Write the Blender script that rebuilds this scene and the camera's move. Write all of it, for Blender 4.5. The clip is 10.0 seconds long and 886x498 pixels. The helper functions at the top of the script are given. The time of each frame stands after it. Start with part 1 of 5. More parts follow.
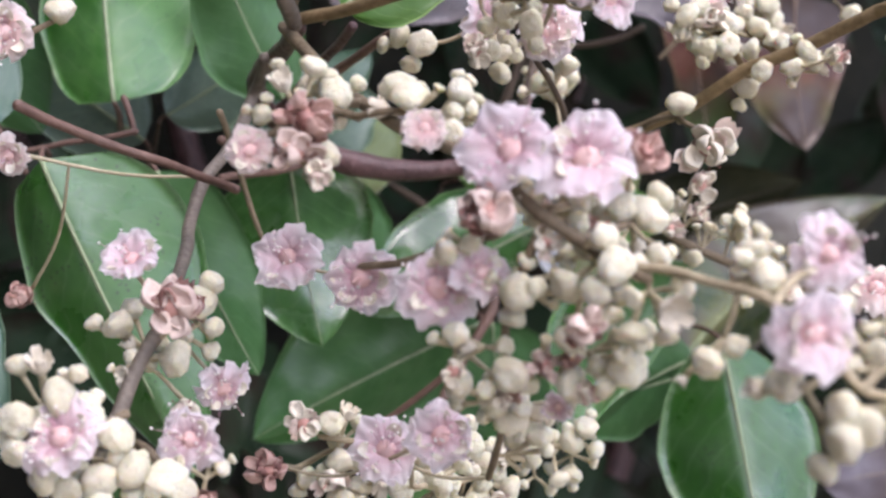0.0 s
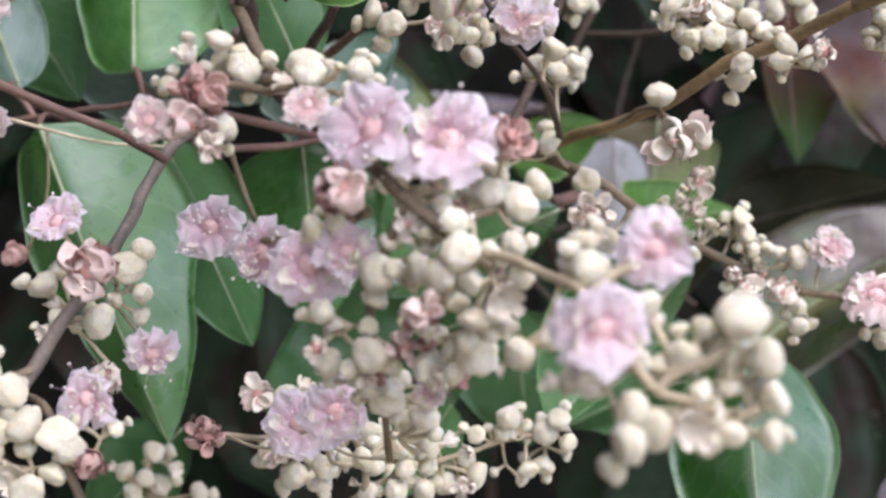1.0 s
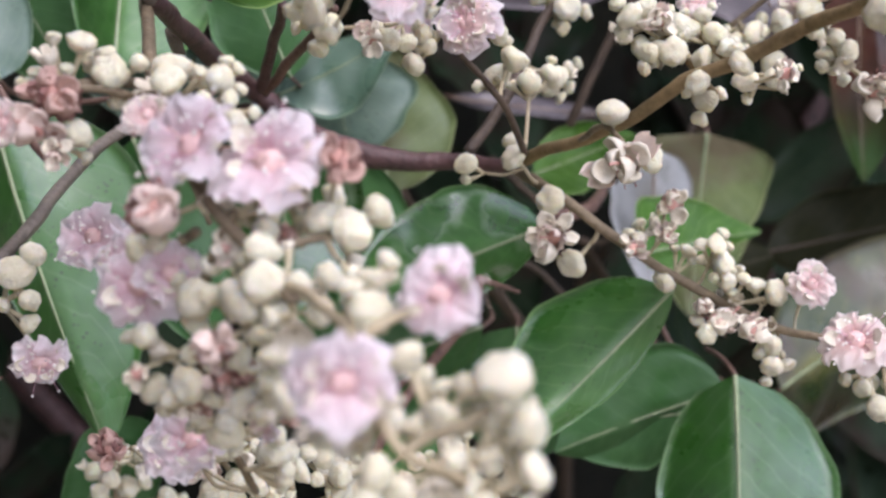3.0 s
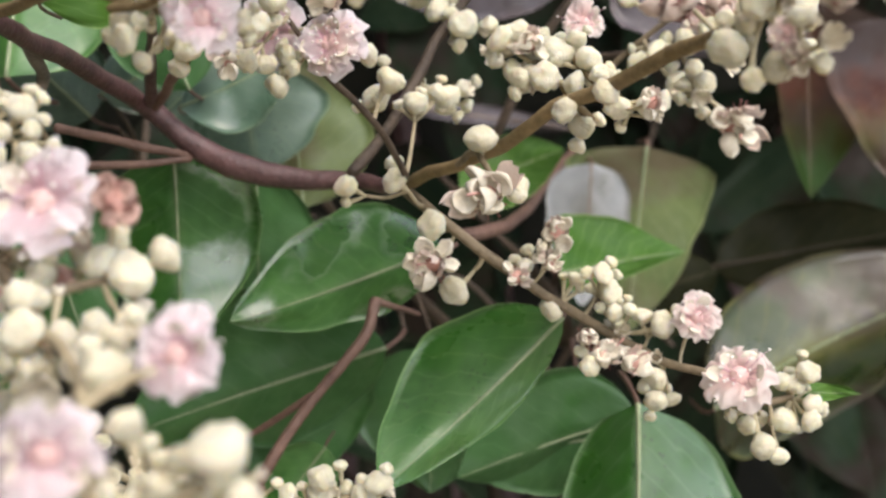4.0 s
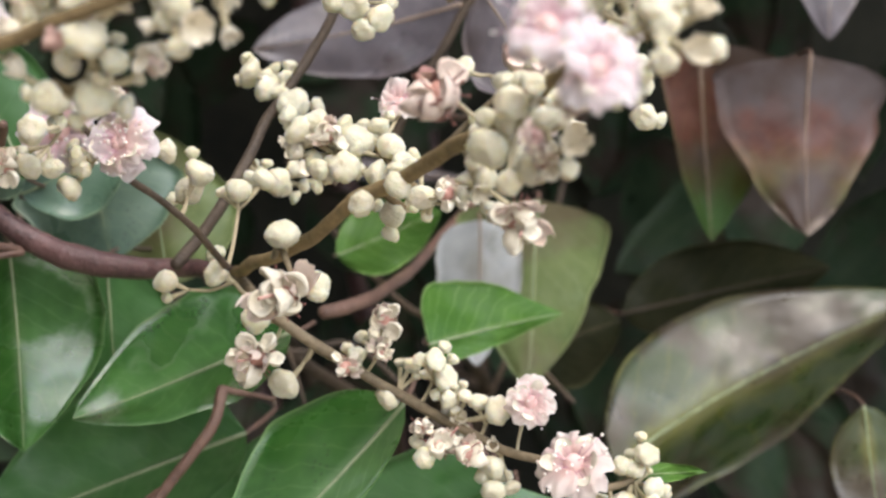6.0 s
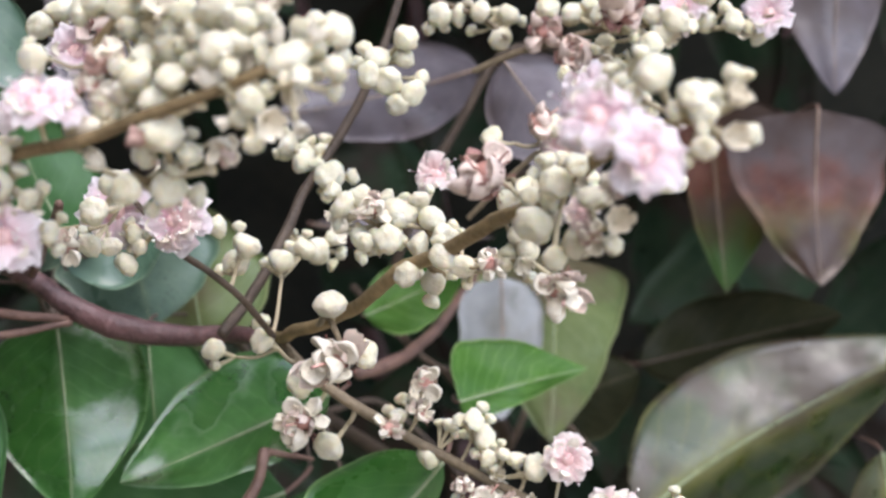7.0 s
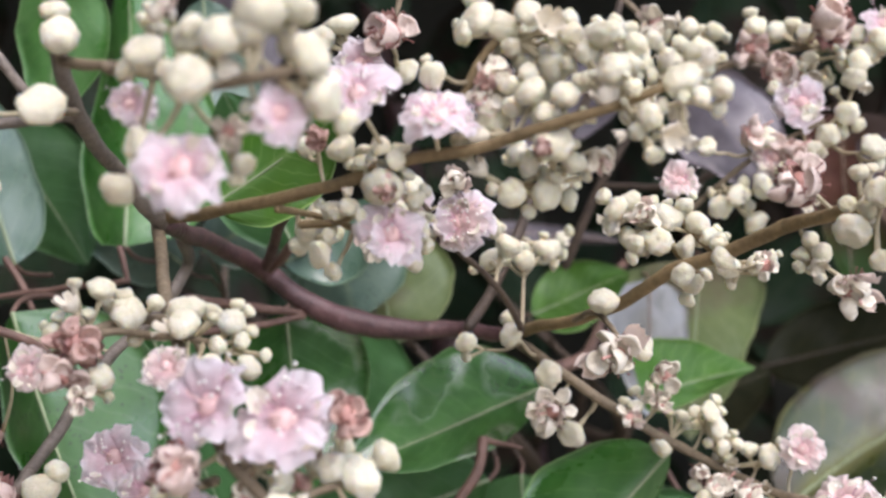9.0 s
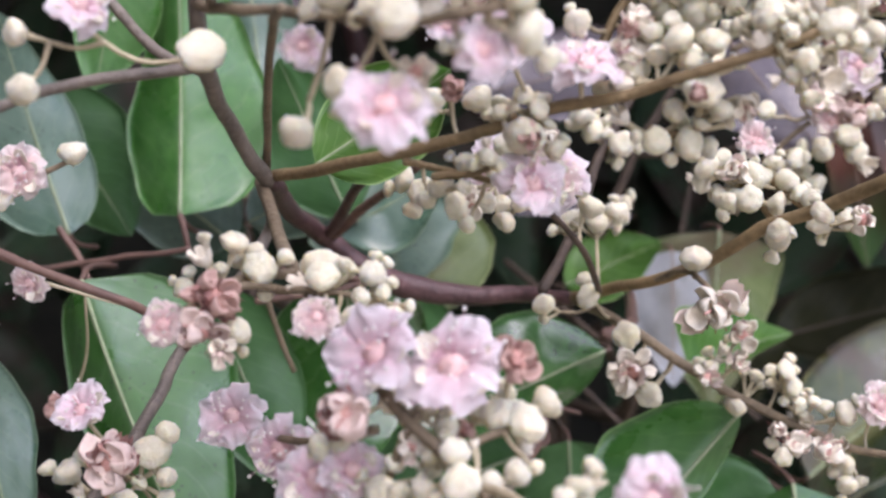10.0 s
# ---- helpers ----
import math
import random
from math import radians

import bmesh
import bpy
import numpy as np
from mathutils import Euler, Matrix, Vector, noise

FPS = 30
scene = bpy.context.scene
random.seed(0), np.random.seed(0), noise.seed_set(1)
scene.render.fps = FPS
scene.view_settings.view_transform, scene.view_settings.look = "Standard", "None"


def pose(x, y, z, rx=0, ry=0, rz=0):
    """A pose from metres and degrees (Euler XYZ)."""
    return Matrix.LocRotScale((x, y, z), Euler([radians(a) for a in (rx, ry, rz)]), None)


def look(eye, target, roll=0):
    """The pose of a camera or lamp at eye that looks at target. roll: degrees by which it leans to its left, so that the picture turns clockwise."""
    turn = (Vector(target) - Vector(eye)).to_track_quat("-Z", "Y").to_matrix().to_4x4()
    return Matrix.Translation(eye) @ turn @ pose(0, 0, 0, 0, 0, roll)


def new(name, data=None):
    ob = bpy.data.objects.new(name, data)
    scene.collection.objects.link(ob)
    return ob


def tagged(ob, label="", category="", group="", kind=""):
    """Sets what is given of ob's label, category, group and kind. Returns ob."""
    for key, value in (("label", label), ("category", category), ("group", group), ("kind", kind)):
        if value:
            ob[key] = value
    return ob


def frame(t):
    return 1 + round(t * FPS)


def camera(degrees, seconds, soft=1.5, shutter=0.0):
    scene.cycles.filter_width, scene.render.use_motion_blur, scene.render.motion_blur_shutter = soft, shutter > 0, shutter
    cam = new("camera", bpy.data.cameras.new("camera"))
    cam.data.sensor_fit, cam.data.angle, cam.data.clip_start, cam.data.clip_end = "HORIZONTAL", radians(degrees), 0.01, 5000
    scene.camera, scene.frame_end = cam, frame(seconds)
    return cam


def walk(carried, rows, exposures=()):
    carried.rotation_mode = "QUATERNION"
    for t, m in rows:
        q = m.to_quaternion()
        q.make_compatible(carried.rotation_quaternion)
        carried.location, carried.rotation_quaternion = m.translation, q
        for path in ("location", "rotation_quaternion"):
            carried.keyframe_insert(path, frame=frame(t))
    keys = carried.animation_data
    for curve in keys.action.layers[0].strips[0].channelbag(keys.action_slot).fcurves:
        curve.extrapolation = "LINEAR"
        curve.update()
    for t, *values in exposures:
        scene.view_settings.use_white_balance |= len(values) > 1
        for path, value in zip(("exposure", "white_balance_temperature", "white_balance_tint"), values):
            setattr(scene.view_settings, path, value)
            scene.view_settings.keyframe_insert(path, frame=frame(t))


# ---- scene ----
cam = camera(36.0, 10.0, soft=2.6)
PATH = [
    (0.0, pose(-0.1288, -0.0053, 1.3746, 89.18, 3.69, -12.74)),
    (0.5, pose(-0.0936, -0.0115, 1.3711, 88.63, 2.21, -9.49)),
    (1.0, pose(-0.0794, -0.0125, 1.3717, 88.90, 0.74, -5.23)),
    (1.5, pose(-0.0680, -0.0021, 1.3735, 88.85, -0.07, -2.39)),
    (2.0, pose(-0.0495, -0.0010, 1.3754, 88.89, -1.02, -0.23)),
    (2.5, pose(-0.0405, -0.0008, 1.3749, 88.78, -1.42, 0.52)),
    (4.0, pose(0.0004, 0.0138, 1.3862, 88.25, -2.71, 1.46)),
    (4.5, pose(0.0180, 0.0147, 1.3879, 88.55, -2.72, 1.35)),
    (5.0, pose(0.0289, 0.0190, 1.3948, 88.64, -2.20, 0.98)),
    (5.5, pose(0.0358, 0.0283, 1.3983, 88.67, -1.15, 0.74)),
    (7.0, pose(0.0277, 0.0123, 1.4057, 91.29, 1.07, 0.69)),
    (7.5, pose(0.0155, 0.0036, 1.4028, 91.40, 1.07, 1.07)),
    (8.0, pose(-0.0010, -0.0040, 1.4043, 91.55, 0.65, 1.82)),
    (8.5, pose(-0.0157, -0.0070, 1.4067, 91.38, 0.21, 1.85)),
    (9.0, pose(-0.0306, -0.0117, 1.4052, 91.44, 0.27, 1.03)),
    (9.5, pose(-0.0487, -0.0097, 1.4029, 91.20, 0.24, -0.03)),
    (10.0, pose(-0.0658, -0.0109, 1.3985, 91.01, 0.88, -1.51)),
]
EXPOSURES = [
    (0.0, 1.41, 5930, 21), (2.5, 1.23, 5800, 21), (4.0, 1.29, 6610, 11), (4.5, 1.36, 6800, 8), (5.5, 1.39, 6780, 7), (6.7, 1.42, 5940, 14), (7.0, 1.42, 5940, 14), (7.5, 1.38, 6420, 7), (8.0, 1.34, 6600, 8), (9.0, 1.28, 6060, 17), (10.0, 1.28, 5930, 23),
]
walk(cam, PATH, EXPOSURES)
cam.data.dof.use_dof = True
cam.data.dof.focus_distance = 0.29
cam.data.dof.aperture_fstop = 20.0

# soft, overcast daylight from above and in front of the shrub
world = bpy.data.worlds.new("sky")
scene.world = world
world.use_nodes = True
sky = world.node_tree.nodes.new("ShaderNodeTexSky")
sky.sky_type = "NISHITA"
sky.sun_disc = False
sky.sun_elevation, sky.sun_rotation = radians(58), radians(160)
sky.dust_density, sky.air_density, sky.ozone_density = 4.0, 1.0, 1.0
world.node_tree.links.new(sky.outputs[0], world.node_tree.nodes["Background"].inputs[0])
world.node_tree.nodes["Background"].inputs[1].default_value = 0.115
sun = new("sun", bpy.data.lights.new("sun", "SUN"))
sun.data.energy, sun.data.angle, sun.data.color = 1.1, radians(90), (0.97, 0.98, 1.0)
sun.matrix_basis = look((1.3, -3.0, 3.2), (0, 0.3, 1.4))

# ---- materials ----
def material(name, low, high, rough=0.5, scale=60.0, bump=0.15, bump_scale=400.0, through_light=0.0, coat=0.0, spread=0.12):
    """A mottled surface: two colours mixed by broad and fine noise, with fine relief and a shade of its own for each piece."""
    m = bpy.data.materials.new(name)
    m.use_nodes = True
    n, link = m.node_tree.nodes, m.node_tree.links.new
    b = n["Principled BSDF"]
    where = n.new("ShaderNodeTexCoord")
    broad, fine, relief = (n.new("ShaderNodeTexNoise") for _ in range(3))
    broad.inputs["Scale"].default_value, broad.inputs["Detail"].default_value = scale, 3
    fine.inputs["Scale"].default_value, fine.inputs["Detail"].default_value = scale * 6, 4
    relief.inputs["Scale"].default_value, relief.inputs["Detail"].default_value = bump_scale, 3
    geo = n.new("ShaderNodeNewGeometry")
    for t in (broad, fine, relief):
        link(geo.outputs["Position"], t.inputs["Vector"])
    mean = n.new("ShaderNodeMath")
    mean.operation = "MULTIPLY_ADD"
    mean.inputs[1].default_value = 0.4
    link(fine.outputs[0], mean.inputs[0])
    half = n.new("ShaderNodeMath")
    half.operation = "MULTIPLY"
    half.inputs[1].default_value = 0.6
    link(broad.outputs[0], half.inputs[0])
    link(half.outputs[0], mean.inputs[2])
    ramp = n.new("ShaderNodeValToRGB")
    ramp.color_ramp.elements[0].position, ramp.color_ramp.elements[1].position = 0.32, 0.66
    ramp.color_ramp.elements[0].color, ramp.color_ramp.elements[1].color = (*low, 1), (*high, 1)
    link(mean.outputs[0], ramp.inputs[0])
    info = n.new("ShaderNodeObjectInfo")
    value = n.new("ShaderNodeMapRange")
    value.inputs[3].default_value, value.inputs[4].default_value = 1 - spread, 1 + spread
    link(info.outputs["Random"], value.inputs[0])
    hsv = n.new("ShaderNodeHueSaturation")
    link(value.outputs[0], hsv.inputs["Value"])
    link(ramp.outputs[0], hsv.inputs["Color"])
    link(hsv.outputs[0], b.inputs["Base Color"])
    bumps = n.new("ShaderNodeBump")
    bumps.inputs["Strength"].default_value, bumps.inputs["Distance"].default_value = bump, 0.001
    link(relief.outputs[0], bumps.inputs["Height"])
    link(bumps.outputs[0], b.inputs["Normal"])
    b.inputs["Roughness"].default_value = rough
    b.inputs["Coat Weight"].default_value, b.inputs["Coat Roughness"].default_value = coat, 0.15
    if through_light:
        thin, mix = n.new("ShaderNodeBsdfTranslucent"), n.new("ShaderNodeMixShader")
        link(hsv.outputs[0], thin.inputs["Color"])
        mix.inputs[0].default_value = through_light
        link(b.outputs[0], mix.inputs[1])
        link(thin.outputs[0], mix.inputs[2])
        link(mix.outputs[0], n["Material Output"].inputs["Surface"])
    return m


def leaf_material(name, low, high, vein, rough=0.35, coat=0.3, blotch=None, spots=0.0, drops=0.0, shine=0.5, tip=None, wax=1.5, foot=None, rib_wide=0.07, waves=3.0, dry=None):
    """A leaf's skin: mottled green with paler side veins, dark specks, brown blotches and a waxy or wet gloss."""
    m = material(name, low, high, rough, 35.0, 0.0, 300.0, 0.0, coat)
    n, link = m.node_tree.nodes, m.node_tree.links.new
    b = n["Principled BSDF"]
    b.inputs["Specular IOR Level"].default_value = shine
    b.inputs["Coat IOR"].default_value = wax
    geo, hsv = n["Geometry"], n["Hue/Saturation/Value"]
    uv = n.new("ShaderNodeUVMap")
    split = n.new("ShaderNodeSeparateXYZ")
    link(uv.outputs[0], split.inputs[0])

    def calc(kind, a, c, e=None):
        t = n.new("ShaderNodeMath")
        t.operation = kind
        for socket, v in zip(t.inputs, (a, c, e)):
            if isinstance(v, (int, float)):
                socket.default_value = v
            elif v is not None:
                link(v, socket)
        return t.outputs[0]

    across = calc("ABSOLUTE", calc("SUBTRACT", split.outputs[0], 0.5), 0)
    wobble = n.new("ShaderNodeTexNoise")
    wobble.inputs["Scale"].default_value = 5.0
    link(uv.outputs[0], wobble.inputs["Vector"])
    run = calc("MULTIPLY_ADD", across, -5.5, calc("MULTIPLY_ADD", split.outputs[1], 9.0, calc("MULTIPLY", wobble.outputs[0], 1.2)))
    wave = calc("ABSOLUTE", calc("SUBTRACT", calc("FRACT", run, 0), 0.5), 0)
    line = n.new("ShaderNodeMapRange")
    line.inputs[1].default_value, line.inputs[2].default_value = 0.085, 0.0
    link(wave, line.inputs[0])
    veins = calc("MULTIPLY", line.outputs[0], 0.22)
    mix = n.new("ShaderNodeMix")
    mix.data_type = "RGBA"
    link(veins, mix.inputs[0])
    link(hsv.outputs[0], mix.inputs[6])
    mix.inputs[7].default_value = (*vein, 1)
    colour = mix.outputs[2]
    spine = n.new("ShaderNodeMapRange")
    spine.inputs[1].default_value, spine.inputs[2].default_value, spine.inputs[4].default_value = rib_wide, 0.0, 0.4 if rib_wide < 0.1 else 0.75
    link(calc("MULTIPLY_ADD", wobble.outputs[0], 0.03, across), spine.inputs[0])
    band = n.new("ShaderNodeMix")
    band.data_type = "RGBA"
    link(spine.outputs[0], band.inputs[0])
    link(colour, band.inputs[6])
    band.inputs[7].default_value = (*vein, 1)
    colour = band.outputs[2]
    margin = n.new("ShaderNodeMapRange")
    margin.inputs[1].default_value, margin.inputs[2].default_value, margin.inputs[4].default_value = 0.475, 0.495, 0.55
    link(across, margin.inputs[0])
    rim = n.new("ShaderNodeMix")
    rim.data_type = "RGBA"
    link(margin.outputs[0], rim.inputs[0])
    link(colour, rim.inputs[6])
    rim.inputs[7].default_value = (*[min(1, c * 1.6) for c in vein], 1)
    colour = rim.outputs[2]
    if tip:
        far = n.new("ShaderNodeMapRange")
        far.inputs[1].default_value, far.inputs[2].default_value = 0.45, 0.85
        link(calc("MULTIPLY_ADD", wobble.outputs[0], 0.3, calc("SUBTRACT", split.outputs[1], 0.15)), far.inputs[0])
        end = n.new("ShaderNodeMix")
        end.data_type = "RGBA"
        link(far.outputs[0], end.inputs[0])
        link(colour, end.inputs[6])
        end.inputs[7].default_value = (*tip, 1)
        colour = end.outputs[2]
    if dry:
        last = n.new("ShaderNodeMapRange")
        last.inputs[1].default_value, last.inputs[2].default_value = 0.93, 0.97
        link(calc("MULTIPLY_ADD", wobble.outputs[0], 0.10, calc("MULTIPLY_ADD", across, 0.25, calc("SUBTRACT", split.outputs[1], 0.06))), last.inputs[0])
        crisp = n.new("ShaderNodeMix")
        crisp.data_type = "RGBA"
        link(last.outputs[0], crisp.inputs[0])
        link(colour, crisp.inputs[6])
        crisp.inputs[7].default_value = (*dry, 1)
        colour = crisp.outputs[2]
    if foot:
        near_foot = n.new("ShaderNodeMapRange")
        near_foot.inputs[1].default_value, near_foot.inputs[2].default_value = 0.62, 0.30
        link(calc("MULTIPLY_ADD", wobble.outputs[0], 0.5, calc("SUBTRACT", split.outputs[1], 0.15)), near_foot.inputs[0])
        start = n.new("ShaderNodeMix")
        start.data_type = "RGBA"
        link(near_foot.outputs[0], start.inputs[0])
        link(colour, start.inputs[6])
        start.inputs[7].default_value = (*foot, 1)
        colour = start.outputs[2]
    if blotch:
        stain = n.new("ShaderNodeTexNoise")
        stain.inputs["Scale"].default_value, stain.inputs["Detail"].default_value = 28.0, 5
        link(geo.outputs["Position"], stain.inputs["Vector"])
        amount = n.new("ShaderNodeMapRange")
        amount.inputs[1].default_value, amount.inputs[2].default_value = 0.45, 0.62
        link(stain.outputs[0], amount.inputs[0])
        over = n.new("ShaderNodeMix")
        over.data_type = "RGBA"
        link(amount.outputs[0], over.inputs[0])
        link(colour, over.inputs[6])
        over.inputs[7].default_value = (*blotch, 1)
        colour = over.outputs[2]
    if spots:
        speck = n.new("ShaderNodeTexVoronoi")
        speck.inputs["Scale"].default_value = 520.0
        link(geo.outputs["Position"], speck.inputs["Vector"])
        near = n.new("ShaderNodeMapRange")
        near.inputs[1].default_value, near.inputs[2].default_value = 0.30, 0.12
        near.inputs[4].default_value = spots
        link(speck.outputs["Distance"], near.inputs[0])
        gate = n.new("ShaderNodeTexNoise")
        gate.inputs["Scale"].default_value = 55.0
        link(geo.outputs["Position"], gate.inputs["Vector"])
        some = n.new("ShaderNodeMapRange")
        some.inputs[1].default_value, some.inputs[2].default_value = 0.50, 0.58
        link(gate.outputs[0], some.inputs[0])
        dark = n.new("ShaderNodeMix")
        dark.data_type = "RGBA"
        link(calc("MULTIPLY", near.outputs[0], some.outputs[0]), dark.inputs[0])
        link(colour, dark.inputs[6])
        dark.inputs[7].default_value = (0.015, 0.02, 0.012, 1)
        colour = dark.outputs[2]
    link(colour, b.inputs["Base Color"])
    wear = n.new("ShaderNodeTexNoise")
    wear.inputs["Scale"].default_value, wear.inputs["Detail"].default_value = 55.0, 7
    link(geo.outputs["Position"], wear.inputs["Vector"])
    gloss = n.new("ShaderNodeMapRange")
    gloss.inputs[1].default_value, gloss.inputs[2].default_value = 0.38, 0.62
    gloss.inputs[3].default_value, gloss.inputs[4].default_value = rough * 0.6, min(0.9, rough * 1.7)
    link(wear.outputs[0], gloss.inputs[0])
    if drops:
        gloss.inputs[1].default_value, gloss.inputs[2].default_value = 0.46, 0.56
        gloss.inputs[3].default_value, gloss.inputs[4].default_value = rough * 0.62, rough * 1.5
        wear.inputs["Scale"].default_value, wear.inputs["Detail"].default_value = 42.0, 4
        film = n.new("ShaderNodeMapRange")
        film.inputs[1].default_value, film.inputs[2].default_value, film.inputs[3].default_value, film.inputs[4].default_value = 0.53, 0.47, 0.05, coat
        link(wear.outputs[0], film.inputs[0])
        link(film.outputs[0], b.inputs["Coat Weight"])
    link(gloss.outputs[0], b.inputs["Roughness"])
    link(gloss.outputs[0], b.inputs["Coat Roughness"])
    bumps = n["Bump"]
    bumps.inputs["Strength"].default_value, bumps.inputs["Distance"].default_value = 0.35, 0.0005
    height = calc("MULTIPLY_ADD", line.outputs[0], -0.12, calc("MULTIPLY", n["Noise Texture.002"].outputs[0], 0.35))
    swell = n.new("ShaderNodeTexNoise")
    swell.inputs["Scale"].default_value, swell.inputs["Detail"].default_value = 95.0, 2
    link(geo.outputs["Position"], swell.inputs["Vector"])
    height = calc("MULTIPLY_ADD", swell.outputs[0], waves, height)
    if drops:
        drop = n.new("ShaderNodeTexVoronoi")
        drop.inputs["Scale"].default_value = 150.0
        link(geo.outputs["Position"], drop.inputs["Vector"])
        bead = n.new("ShaderNodeMapRange")
        bead.inputs[1].default_value, bead.inputs[2].default_value = 0.3, 0.0
        bead.inputs[4].default_value = drops
        link(drop.outputs["Distance"], bead.inputs[0])
        height = calc("ADD", height, bead.outputs[0])
    link(height, bumps.inputs["Height"])
    thin, both = n.new("ShaderNodeBsdfTranslucent"), n.new("ShaderNodeMixShader")
    link(colour, thin.inputs["Color"])
    both.inputs[0].default_value = 0.12
    link(b.outputs[0], both.inputs[1])
    link(thin.outputs[0], both.inputs[2])
    link(both.outputs[0], n["Material Output"].inputs["Surface"])
    return m


def petal_material(name, low, high, edge):
    """Petal skin: pinker towards the claw, nearly white along the frilled edge."""
    m = material(name, low, high, 0.6, 160.0, 0.3, 700.0, 0.5, 0.0, 0.06)
    n, link = m.node_tree.nodes, m.node_tree.links.new
    uv, split = n.new("ShaderNodeUVMap"), n.new("ShaderNodeSeparateXYZ")
    link(uv.outputs[0], split.inputs[0])
    far = n.new("ShaderNodeMapRange")
    far.inputs[1].default_value, far.inputs[2].default_value, far.inputs[4].default_value = 0.35, 0.95, 0.85
    link(split.outputs[1], far.inputs[0])
    mix = n.new("ShaderNodeMix")
    mix.data_type = "RGBA"
    link(far.outputs[0], mix.inputs[0])
    link(n["Hue/Saturation/Value"].outputs[0], mix.inputs[6])
    mix.inputs[7].default_value = (*edge, 1)
    link(mix.outputs[2], n["Principled BSDF"].inputs["Base Color"])
    link(mix.outputs[2], n["Translucent BSDF"].inputs["Color"])
    return m


BUD = material("bud_felt", (0.585, 0.553, 0.385), (0.73, 0.702, 0.56), 0.85, 230.0, 0.5, 1900.0, 0.12, 0.0, 0.10)
BUD.node_tree.nodes["Principled BSDF"].inputs["Subsurface Weight"].default_value = 0.5
BUD.node_tree.nodes["Principled BSDF"].inputs["Subsurface Radius"].default_value = (1.0, 0.75, 0.4)
BUD.node_tree.nodes["Principled BSDF"].inputs["Subsurface Scale"].default_value = 0.0015
DARK_TWIG = material("dark_twig_bark", (0.038, 0.026, 0.017), (0.088, 0.062, 0.040), 0.7, 120.0, 0.5, 800.0)
OLIVE_TWIG = material("olive_twig_bark", (0.125, 0.087, 0.037), (0.25, 0.180, 0.086), 0.7, 120.0, 0.5, 800.0)
PEDUNCLE = material("peduncle_skin", (0.24, 0.195, 0.115), (0.40, 0.34, 0.22), 0.7, 150.0, 0.3, 900.0)
PEDICEL = material("pedicel_skin", (0.36, 0.31, 0.19), (0.52, 0.46, 0.31), 0.7, 150.0, 0.3, 900.0)
TWIG = material("twig_bark", (0.10, 0.076, 0.044), (0.23, 0.178, 0.110), 0.7, 120.0, 0.5, 800.0)
BARK = material("branch_bark", (0.036, 0.017, 0.016), (0.140, 0.074, 0.070), 0.48, 130.0, 0.6, 600.0)
GREY_BARK = material("grey_twig_bark", (0.080, 0.066, 0.050), (0.195, 0.162, 0.125), 0.6, 130.0, 0.5, 700.0)
RED_BARK = material("red_twig_bark", (0.078, 0.043, 0.031), (0.17, 0.100, 0.073), 0.6, 90.0, 0.5, 600.0)
PETAL = petal_material("petal", (0.83, 0.60, 0.64), (0.87, 0.745, 0.775), (0.87, 0.825, 0.84))
PALE_PETAL = petal_material("pale_petal", (0.78, 0.55, 0.53), (0.85, 0.70, 0.65), (0.85, 0.78, 0.74))
CALYX = material("calyx_felt", (0.66, 0.60, 0.46), (0.82, 0.77, 0.655), 0.75, 140.0, 0.3, 1200.0, 0.1)
PINK_CALYX = material("pink_calyx", (0.56, 0.41, 0.35), (0.76, 0.65, 0.56), 0.7, 140.0, 0.3, 1200.0, 0.1)
DRIED_CALYX = material("dried_calyx", (0.36, 0.21, 0.17), (0.60, 0.43, 0.36), 0.75, 140.0, 0.4, 1200.0, 0.1)
STAMEN = material("stamen", (0.55, 0.28, 0.36), (0.72, 0.46, 0.52), 0.6, 200.0, 0.1)
ANTHER = material("anther", (0.78, 0.75, 0.68), (0.86, 0.84, 0.79), 0.7, 200.0, 0.1)
WITHERED = material("withered", (0.09, 0.030, 0.024), (0.24, 0.10, 0.08), 0.75, 200.0, 0.4)
CRUMPLE = material("crumpled_petal", (0.20, 0.085, 0.075), (0.46, 0.27, 0.23), 0.75, 200.0, 0.4, 400.0, 0.2)
SHRED = material("petal_shred", (0.66, 0.52, 0.44), (0.80, 0.70, 0.62), 0.7, 200.0, 0.3, 600.0, 0.3)
OVARY = material("ovary", (0.40, 0.19, 0.155), (0.58, 0.34, 0.28), 0.5, 150.0, 0.2)
PEACH = material("pistil", (0.74, 0.47, 0.45), (0.84, 0.62, 0.57), 0.6, 150.0, 0.2, 400.0, 0.2)
RIB = material("midrib", (0.17, 0.22, 0.11), (0.29, 0.34, 0.20), 0.5, 120.0, 0.2)
RED_RIB = material("red_midrib", (0.15, 0.105, 0.075), (0.26, 0.19, 0.14), 0.5, 120.0, 0.2)
